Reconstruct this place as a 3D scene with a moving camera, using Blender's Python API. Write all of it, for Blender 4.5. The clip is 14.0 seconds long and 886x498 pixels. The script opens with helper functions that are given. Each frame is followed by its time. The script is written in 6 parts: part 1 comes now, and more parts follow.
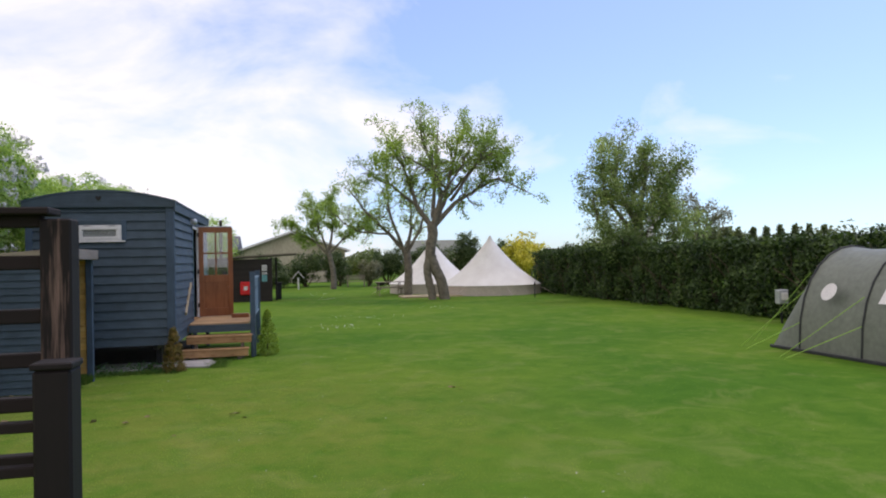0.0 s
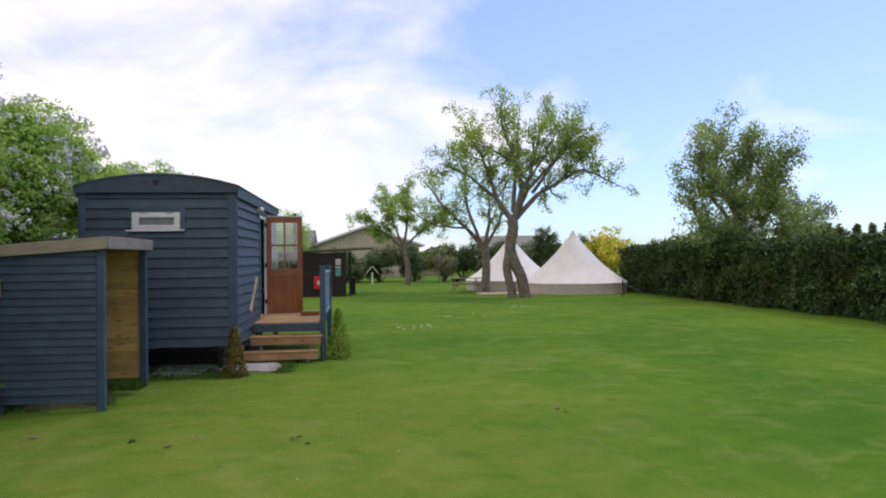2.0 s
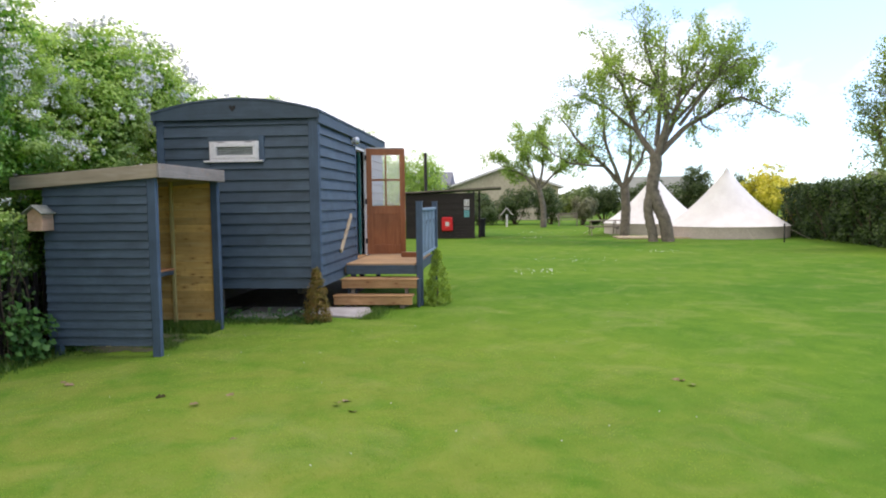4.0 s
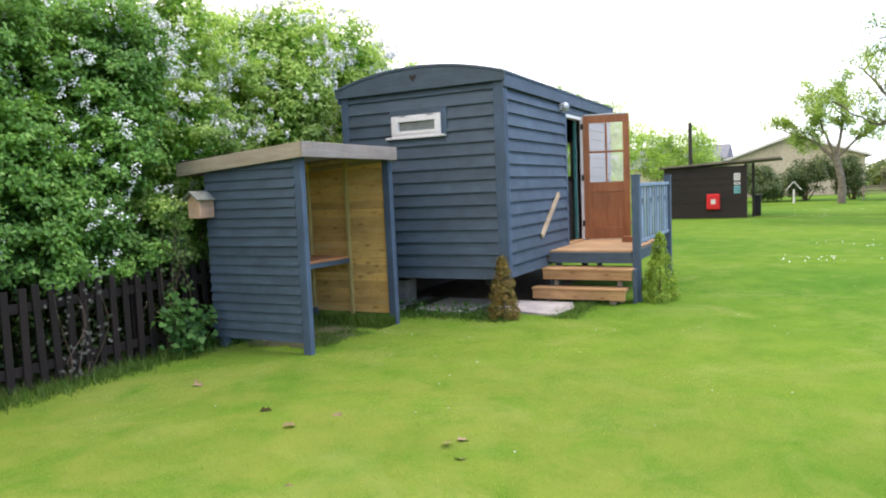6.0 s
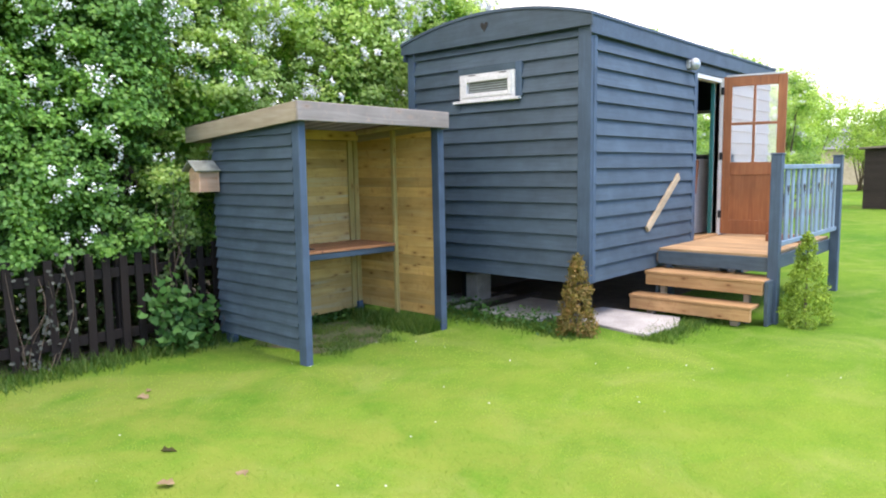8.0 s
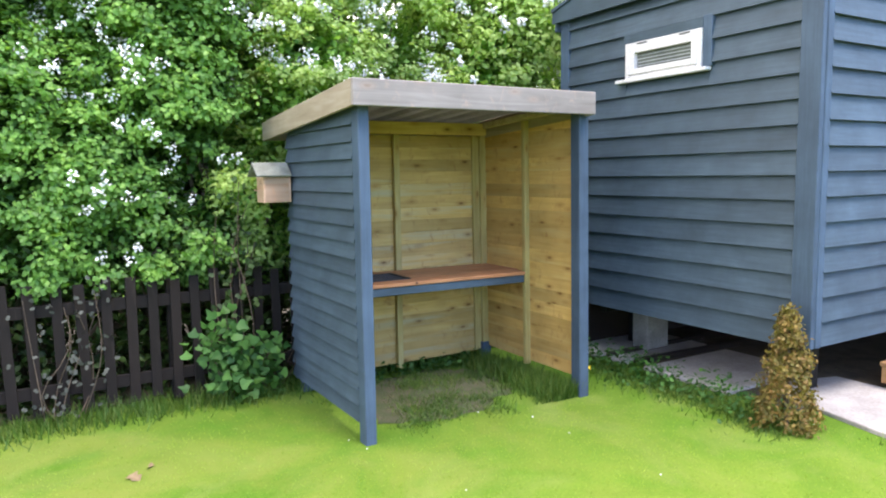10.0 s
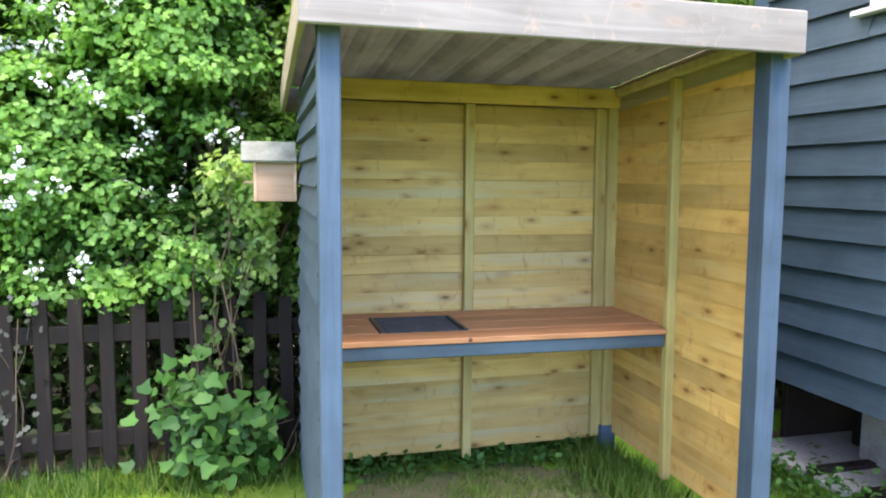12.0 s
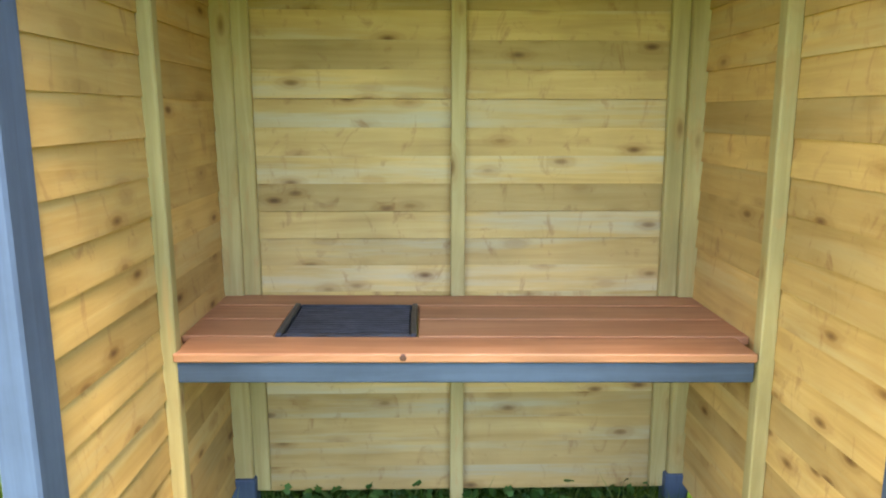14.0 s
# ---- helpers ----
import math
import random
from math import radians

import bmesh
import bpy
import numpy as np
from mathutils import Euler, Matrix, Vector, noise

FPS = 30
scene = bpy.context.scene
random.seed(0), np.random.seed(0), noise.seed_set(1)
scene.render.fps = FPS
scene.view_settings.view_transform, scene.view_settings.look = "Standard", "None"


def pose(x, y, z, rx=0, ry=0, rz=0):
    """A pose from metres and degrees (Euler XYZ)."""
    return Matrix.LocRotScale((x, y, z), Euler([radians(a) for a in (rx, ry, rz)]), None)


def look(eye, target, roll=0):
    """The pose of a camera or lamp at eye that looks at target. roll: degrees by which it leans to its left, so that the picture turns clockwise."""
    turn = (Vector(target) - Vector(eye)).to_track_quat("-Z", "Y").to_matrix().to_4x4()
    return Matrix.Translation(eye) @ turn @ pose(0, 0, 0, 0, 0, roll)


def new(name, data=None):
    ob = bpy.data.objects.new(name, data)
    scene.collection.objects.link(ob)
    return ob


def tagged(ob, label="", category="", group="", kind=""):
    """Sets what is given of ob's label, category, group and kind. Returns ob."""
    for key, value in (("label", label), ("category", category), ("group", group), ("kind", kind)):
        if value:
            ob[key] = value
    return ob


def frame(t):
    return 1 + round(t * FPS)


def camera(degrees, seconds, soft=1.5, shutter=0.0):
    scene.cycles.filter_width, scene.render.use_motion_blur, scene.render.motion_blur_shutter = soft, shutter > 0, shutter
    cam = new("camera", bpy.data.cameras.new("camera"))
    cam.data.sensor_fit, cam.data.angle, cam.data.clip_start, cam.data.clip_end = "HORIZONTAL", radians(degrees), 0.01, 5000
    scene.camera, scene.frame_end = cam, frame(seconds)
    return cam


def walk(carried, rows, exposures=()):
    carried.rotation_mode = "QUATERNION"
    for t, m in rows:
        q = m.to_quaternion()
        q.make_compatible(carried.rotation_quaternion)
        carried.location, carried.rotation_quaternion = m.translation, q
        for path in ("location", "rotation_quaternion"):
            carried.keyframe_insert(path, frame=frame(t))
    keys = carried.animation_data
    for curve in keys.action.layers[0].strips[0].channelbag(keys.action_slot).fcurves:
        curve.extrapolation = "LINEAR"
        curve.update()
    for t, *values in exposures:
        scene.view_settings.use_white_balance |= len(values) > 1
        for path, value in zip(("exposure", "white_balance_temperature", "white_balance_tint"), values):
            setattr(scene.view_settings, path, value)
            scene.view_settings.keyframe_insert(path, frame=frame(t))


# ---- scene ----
cam = camera(64.7, 14.0, 2.0)
PATH = [
    (0, (-10.878, -3.186, 1.878), (-8.926, -3.619, 1.911), -1.3),
    (0.5, (-10.618, -3.187, 1.879), (-8.655, -3.568, 1.928), -0.8),
    (1, (-10.026, -3.185, 1.871), (-8.063, -3.565, 1.887), -1.9),
    (1.5, (-9.545, -3.191, 1.865), (-7.561, -3.442, 1.901), -0.7),
    (2, (-9.1, -3.2, 1.86), (-7.113, -3.429, 1.885), -0.7),
    (2.2, (-8.895, -3.205, 1.857), (-6.91, -3.452, 1.86), -1.1),
    (4.3, (-7.266, -4.009, 1.696), (-5.288, -3.75, 1.558), -1.0),
    (4.5, (-7.131, -4.059, 1.701), (-5.159, -3.752, 1.568), -1.4),
    (5, (-6.639, -4.21, 1.654), (-4.711, -3.685, 1.564), -2.2),
    (5.5, (-6.132, -4.316, 1.61), (-4.289, -3.547, 1.492), -1.7),
    (6, (-5.586, -4.497, 1.625), (-3.817, -3.578, 1.46), -2.4),
    (6.5, (-5.122, -4.617, 1.643), (-3.418, -3.587, 1.453), -0.8),
    (7, (-4.562, -4.612, 1.616), (-2.894, -3.521, 1.451), -1.5),
    (7.5, (-4.026, -4.697, 1.623), (-2.496, -3.423, 1.431), -0.8),
    (8, (-3.437, -4.647, 1.611), (-1.954, -3.324, 1.388), -0.8),
    (8.5, (-2.974, -4.523, 1.677), (-1.614, -3.077, 1.435), 0.5),
    (9, (-2.469, -4.251, 1.627), (-1.257, -2.674, 1.417), 0.2),
    (9.2, (-2.291, -4.185, 1.667), (-1.136, -2.568, 1.443), -0.2),
    (11.5, (-0.456, -2.594, 1.543), (0.243, -0.727, 1.386), 0.4),
    (12, (-0.139, -2.268, 1.562), (0.366, -0.343, 1.361), 0.5),
    (12.5, (0.102, -1.948, 1.551), (0.549, -0.01, 1.342), 0.7),
    (13, (0.39, -1.672, 1.529), (0.644, 0.298, 1.299), -0.1),
    (13.5, (0.601, -1.388, 1.489), (0.704, 0.596, 1.257), 0.4),
    (14, (0.812, -1.176, 1.503), (0.864, 0.787, 1.124), 0.1),
]
EXPOSURES = [(0.0, -0.17, 6800, 20), (2.2, -0.15, 6850, 20), (4.3, 0.65, 6950, 18), (5.0, 0.8, 7000, 18), (6.0, 1.08, 7050, 18), (7.5, 1.45, 7050, 18),
             (9.2, 1.66, 6950, 18), (11.4, 2.28, 7050, 18), (12.5, 2.5, 7350, 19), (14.0, 2.75, 7850, 21)]
rows = [(t, look(eye, target, roll)) for t, eye, target, roll in PATH]
walk(cam, rows, EXPOSURES)

# ---------------------------------------------------------------- sky and sun
SUN_FROM = Vector((0.15, -0.55, 1.0)).normalized()
world = bpy.data.worlds.new("sky")
scene.world = world
world.use_nodes = True
wt = world.node_tree
wt.nodes.clear()
w_out = wt.nodes.new("ShaderNodeOutputWorld")
w_bg = wt.nodes.new("ShaderNodeBackground")
w_sky = wt.nodes.new("ShaderNodeTexSky")
w_sky.sky_type = "NISHITA"
w_sky.sun_disc = False
w_sky.sun_elevation = math.asin(SUN_FROM.z)
w_sky.sun_rotation = math.atan2(SUN_FROM.x, SUN_FROM.y)
w_sky.air_density, w_sky.dust_density, w_sky.ozone_density = 1.0, 0.6, 1.6
w_co = wt.nodes.new("ShaderNodeTexCoord")
w_map = wt.nodes.new("ShaderNodeMapping")
w_map.inputs["Scale"].default_value = (1.0, 1.3, 2.6)
w_map.inputs["Rotation"].default_value = (0.25, 0.1, 0.5)
w_n = wt.nodes.new("ShaderNodeTexNoise")
w_n.inputs["Scale"].default_value, w_n.inputs["Detail"].default_value = 2.3, 8.0
w_n.inputs["Roughness"].default_value, w_n.inputs["Distortion"].default_value = 0.55, 0.4
w_dot = wt.nodes.new("ShaderNodeVectorMath")
w_dot.operation = "DOT_PRODUCT"
w_dot.inputs[1].default_value = (-0.10, 0.46, 0.0)      # the cloud bank thickens over the hedge side
w_add = wt.nodes.new("ShaderNodeMath")
w_add.operation = "ADD"
w_ramp = wt.nodes.new("ShaderNodeValToRGB")
w_ramp.color_ramp.elements[0].position, w_ramp.color_ramp.elements[1].position = 0.24, 0.52
w_ramp.color_ramp.elements[0].color, w_ramp.color_ramp.elements[1].color = (0.17, 0.17, 0.17, 1), (1, 1, 1, 1)
w_gain = wt.nodes.new("ShaderNodeMix")
w_gain.data_type = "RGBA"
w_gain.blend_type = "MULTIPLY"
w_gain.inputs["Factor"].default_value = 1.0
w_gain.inputs["B"].default_value = (0.95, 1.33, 1.80, 1)
w_mix = wt.nodes.new("ShaderNodeMix")
w_mix.data_type = "RGBA"
w_mix.inputs["B"].default_value = (9.5, 9.75, 10.1, 1)
wt.links.new(w_co.outputs["Generated"], w_map.inputs["Vector"])
wt.links.new(w_map.outputs["Vector"], w_n.inputs["Vector"])
wt.links.new(w_co.outputs["Generated"], w_dot.inputs[0])
wt.links.new(w_n.outputs["Fac"], w_add.inputs[0])
wt.links.new(w_dot.outputs["Value"], w_add.inputs[1])
wt.links.new(w_add.outputs["Value"], w_ramp.inputs["Fac"])
wt.links.new(w_ramp.outputs["Color"], w_mix.inputs["Factor"])
wt.links.new(w_sky.outputs["Color"], w_gain.inputs["A"])
wt.links.new(w_gain.outputs["Result"], w_mix.inputs["A"])
wt.links.new(w_mix.outputs["Result"], w_bg.inputs["Color"])
w_bg.inputs["Strength"].default_value = 0.13
wt.links.new(w_bg.outputs["Background"], w_out.inputs["Surface"])
sun = new("sun", bpy.data.lights.new("sun", "SUN"))
sun.data.energy, sun.data.angle, sun.data.color = 1.35, radians(20), (1.0, 0.96, 0.9)
sun.matrix_world = look(SUN_FROM * 40, (0, 0, 0))


# ---------------------------------------------------------------- materials
def nodes_of(name, rough=0.7, metal=0.0, spec=0.5):
    m = bpy.data.materials.new(name)
    m.use_nodes = True
    nt = m.node_tree
    b = nt.nodes["Principled BSDF"]
    b.inputs["Roughness"].default_value = rough
    b.inputs["Metallic"].default_value = metal
    b.inputs["Specular IOR Level"].default_value = spec
    return m, nt, b


def ramp(nt, stops, fac):
    r = nt.nodes.new("ShaderNodeValToRGB")
    cr = r.color_ramp
    while len(cr.elements) < len(stops):
        cr.elements.new(0.5)
    for e, (p, c) in zip(cr.elements, stops):
        e.position, e.color = p, (*c, 1)
    nt.links.new(fac, r.inputs["Fac"])
    return r.outputs["Color"]


def coords(nt, scale, rnd=True, kind="Object"):
    """Object coordinates, shifted by a random step for each piece, then scaled."""
    tc = nt.nodes.new("ShaderNodeTexCoord")
    out = tc.outputs[kind]
    if rnd:
        oi = nt.nodes.new("ShaderNodeObjectInfo")
        mul = nt.nodes.new("ShaderNodeVectorMath")
        mul.operation = "MULTIPLY_ADD"
        comb = nt.nodes.new("ShaderNodeCombineXYZ")
        for k in range(3):
            nt.links.new(oi.outputs["Random"], comb.inputs[k])
        mul.inputs[1].default_value = (13.7, 7.3, 19.1)
        nt.links.new(comb.outputs["Vector"], mul.inputs[0])
        nt.links.new(out, mul.inputs[2])
        out = mul.outputs["Vector"]
    mp = nt.nodes.new("ShaderNodeMapping")
    mp.inputs["Scale"].default_value = scale
    nt.links.new(out, mp.inputs["Vector"])
    return mp.outputs["Vector"]


def tex_noise(nt, vec, scale, detail=4.0, rough=0.55, dist=0.0):
    n = nt.nodes.new("ShaderNodeTexNoise")
    n.inputs["Scale"].default_value, n.inputs["Detail"].default_value = scale, detail
    n.inputs["Roughness"].default_value, n.inputs["Distortion"].default_value = rough, dist
    nt.links.new(vec, n.inputs["Vector"])
    return n.outputs["Fac"]


def blend(nt, a, b, fac, mode="MIX"):
    x = nt.nodes.new("ShaderNodeMix")
    x.data_type, x.blend_type = "RGBA", mode
    for key, v in (("A", a), ("B", b), ("Factor", fac)):
        if isinstance(v, (int, float)):
            x.inputs[key].default_value = v
        elif isinstance(v, tuple):
            x.inputs[key].default_value = (*v, 1)
        else:
            nt.links.new(v, x.inputs[key])
    return x.outputs["Result"]


def bump(nt, b, height, strength=0.3, dist=0.01):
    bp = nt.nodes.new("ShaderNodeBump")
    bp.inputs["Strength"].default_value, bp.inputs["Distance"].default_value = strength, dist
    nt.links.new(height, bp.inputs["Height"])
    nt.links.new(bp.outputs["Normal"], b.inputs["Normal"])


def piece_tone(nt, col, amount):
    """Each piece a little lighter or darker than the next."""
    oi = nt.nodes.new("ShaderNodeObjectInfo")
    g = ramp(nt, [(0, (1 - amount,) * 3), (1, (1 + amount * 0.6,) * 3)], oi.outputs["Random"])
    return blend(nt, col, g, 1.0, "MULTIPLY")


def wood(name, stops, axis="X", rough=0.75, knots=None, tone=0.18, grain=0.35, stain=None, stain_at=0.6):
    m, nt, b = nodes_of(name, rough, spec=0.3)
    lay = {"X": (0.9, 14, 14), "Y": (14, 0.9, 14), "Z": (14, 14, 0.9)}[axis]
    v = coords(nt, lay)
    f = tex_noise(nt, v, 1.6, 6, 0.6, 0.8)
    col = ramp(nt, stops, f)
    wide = tex_noise(nt, coords(nt, (1, 1, 1)), 2.2, 3)
    col = blend(nt, col, ramp(nt, [(0.3, (0.78, 0.78, 0.76)), (0.7, (1.1, 1.1, 1.08))], wide), 1.0, "MULTIPLY")
    if stain:
        col = blend(nt, col, stain, ramp(nt, [(stain_at - 0.07, (0, 0, 0)), (stain_at + 0.1, (1, 1, 1))], tex_noise(nt, v, 0.55, 5, 0.7)))
    if knots:
        kv = {"X": (4.2, 0.4, 10), "Y": (0.4, 4.2, 10), "Z": (9, 9, 3.4)}[axis]
        vo = nt.nodes.new("ShaderNodeTexVoronoi")
        vo.inputs["Scale"].default_value = 1.1
        nt.links.new(coords(nt, kv), vo.inputs["Vector"])
        k = ramp(nt, [(0.04, (0.85, 0.85, 0.85)), (0.15, (0, 0, 0))], vo.outputs["Distance"])
        ring = nt.nodes.new("ShaderNodeMath")
        ring.operation = "MULTIPLY_ADD"
        ring.inputs[1].default_value = 2.2
        nt.links.new(vo.outputs["Distance"], ring.inputs[0])
        nt.links.new(f, ring.inputs[2])
        wave = nt.nodes.new("ShaderNodeMath")
        wave.operation = "PINGPONG"
        wave.inputs[1].default_value = 0.13
        nt.links.new(ring.outputs[0], wave.inputs[0])
        col = blend(nt, col, ramp(nt, [(0.0, (0.86, 0.79, 0.68)), (0.09, (1.03, 1.03, 1.03))], wave.outputs[0]), ramp(nt, [(0.12, (0.5,) * 3), (0.40, (0.04,) * 3)], vo.outputs["Distance"]), "MULTIPLY")
        smear_v = {"X": (6.0, 6.0, 3.4), "Y": (6.0, 6.0, 3.4), "Z": (8, 8, 2.0)}[axis]
        smear = ramp(nt, [(0.57, (0, 0, 0)), (0.70, (0.62, 0.62, 0.62))], tex_noise(nt, coords(nt, smear_v), 1.7, 6, 0.66, 1.6))
        col = blend(nt, col, tuple(c * 2.3 + 0.02 for c in knots), smear)
        halo = ramp(nt, [(0.10, (0.45, 0.45, 0.45)), (0.34, (0, 0, 0))], vo.outputs["Distance"])
        col = blend(nt, col, tuple(c * 2.0 for c in knots), halo)
        col = blend(nt, col, knots, k)
    col = piece_tone(nt, col, tone)
    nt.links.new(col, b.inputs["Base Color"])
    bump(nt, b, f, grain, 0.004)
    return m


def painted(name, col, axis="X", rough=0.6, tone=0.12, wear=(0.5, 0.5, 0.5), worn=0.0):
    """Brushed wood paint: grain shows through, pieces differ a little."""
    m, nt, b = nodes_of(name, rough, spec=0.35)
    lay = {"X": (1.2, 22, 22), "Y": (22, 1.2, 22), "Z": (22, 22, 1.2)}[axis]
    f = tex_noise(nt, coords(nt, lay), 2.0, 6, 0.65, 0.5)
    w = tex_noise(nt, coords(nt, (1, 1, 1)), 3.0, 5, 0.65)
    c = ramp(nt, [(0.25, tuple(x * 0.78 for x in col)), (0.75, tuple(min(1, x * 1.2) for x in col))], f)
    c = blend(nt, c, ramp(nt, [(0.28, (0.72,) * 3), (0.75, (1.24,) * 3)], w), 1.0, "MULTIPLY")
    if worn:
        c = blend(nt, c, wear, ramp(nt, [(1 - worn, (0, 0, 0)), (1 - worn + 0.12, (0.8,) * 3)], tex_noise(nt, coords(nt, lay), 0.8, 6, 0.7)))
    c = piece_tone(nt, c, tone)
    nt.links.new(c, b.inputs["Base Color"])
    bump(nt, b, f, 0.3, 0.003)
    return m


def mottled(name, a, c, scale=6.0, rough=0.8, metal=0.0, spec=0.4, bumps=0.2, fine=None, random_tone=0.0):
    m, nt, b = nodes_of(name, rough, metal, spec)
    v = coords(nt, (1, 1, 1))
    f = tex_noise(nt, v, scale, 6, 0.6)
    col = ramp(nt, [(0.3, a), (0.7, c)], f)
    g = tex_noise(nt, v, fine or scale * 9, 3)
    col = blend(nt, col, ramp(nt, [(0.3, (0.85,) * 3), (0.7, (1.12,) * 3)], g), 1.0, "MULTIPLY")
    if random_tone:
        col = piece_tone(nt, col, random_tone)
    nt.links.new(col, b.inputs["Base Color"])
    if bumps:
        bump(nt, b, g, bumps, 0.004)
    return m


def foliage(name, dark, mid, light, trans=0.35, scale=1.1, rough=0.5, spec=0.22):
    """Leaves: each island its own green, noise patches from darker cool to brighter warm tone, light passing through
    the blade.
    """
    m, nt, b = nodes_of(name, rough, spec=spec)
    geo = nt.nodes.new("ShaderNodeNewGeometry")
    col = ramp(nt, [(0.0, dark), (0.5, mid), (1.0, light)], geo.outputs["Random Per Island"])
    patch = tex_noise(nt, coords(nt, (1, 1, 1), False), scale, 3)
    col = blend(nt, col, ramp(nt, [(0.3, (0.62, 0.7, 0.7)), (0.7, (1.3, 1.22, 1.0))], patch), 1.0, "MULTIPLY")
    nt.links.new(col, b.inputs["Base Color"])
    if trans:
        tr = nt.nodes.new("ShaderNodeBsdfTranslucent")
        nt.links.new(blend(nt, col, (1.0, 1.05, 0.55), 1.0, "MULTIPLY"), tr.inputs["Color"])
        mx = nt.nodes.new("ShaderNodeMixShader")
        mx.inputs[0].default_value = trans
        nt.links.new(b.outputs[0], mx.inputs[1])
        nt.links.new(tr.outputs[0], mx.inputs[2])
        nt.links.new(mx.outputs[0], nt.nodes["Material Output"].inputs["Surface"])
    return m


def glass(name, tint=(0.9, 0.95, 0.95), rough=0.02, ior=1.45):
    m, nt, b = nodes_of(name, rough)
    b.inputs["Base Color"].default_value = (*tint, 1)
    b.inputs["Transmission Weight"].default_value = 1.0
    b.inputs["IOR"].default_value = ior
    return m


def lawn():
    m, nt, b = nodes_of("lawn", 1.0, spec=0.04)
    v = coords(nt, (1, 1, 1), False)
    fine = tex_noise(nt, v, 55, 5, 0.7)
    mid = tex_noise(nt, v, 2.4, 5, 0.65, 0.6)
    wide = tex_noise(nt, v, 0.16, 4, 0.55, 0.4)
    col = ramp(nt, [(0.25, (0.056, 0.129, 0.013)), (0.5, (0.074, 0.160, 0.017)), (0.78, (0.112, 0.205, 0.028))], fine)
    col = blend(nt, col, ramp(nt, [(0.3, (0.76, 0.86, 0.76)), (0.72, (1.24, 1.12, 1.18))], mid), 1.0, "MULTIPLY")
    col = blend(nt, col, ramp(nt, [(0.36, (0.72, 0.86, 0.8)), (0.62, (1.28, 1.10, 1.1))], wide), 1.0, "MULTIPLY")
    dry = ramp(nt, [(0.50, (0, 0, 0)), (0.76, (0.42, 0.42, 0.42))], tex_noise(nt, v, 1.1, 6, 0.7, 0.8))
    col = blend(nt, col, (0.25, 0.25, 0.088), dry)
    # mossy yellow wear, thickest on the trodden way to the shelter
    far = nt.nodes.new("ShaderNodeVectorMath")
    far.operation = "DISTANCE"
    far.inputs[1].default_value = (-2.2, -1.6, 0.0)
    nt.links.new(v, far.inputs[0])
    share = nt.nodes.new("ShaderNodeMapRange")
    share.inputs["From Min"].default_value, share.inputs["From Max"].default_value = 1.8, 5.8
    share.inputs["To Min"].default_value, share.inputs["To Max"].default_value = 0.50, 0.0
    nt.links.new(far.outputs["Value"], share.inputs["Value"])
    moss = blend(nt, ramp(nt, [(0.34, (0, 0, 0)), (0.62, (1, 1, 1))], tex_noise(nt, v, 1.7, 6, 0.68, 0.5)), share.outputs["Result"], 1.0, "MULTIPLY")
    col = blend(nt, col, (0.205, 0.208, 0.044), moss)
    nt.links.new(col, b.inputs["Base Color"])
    bump(nt, b, fine, 0.15, 0.006)
    return m


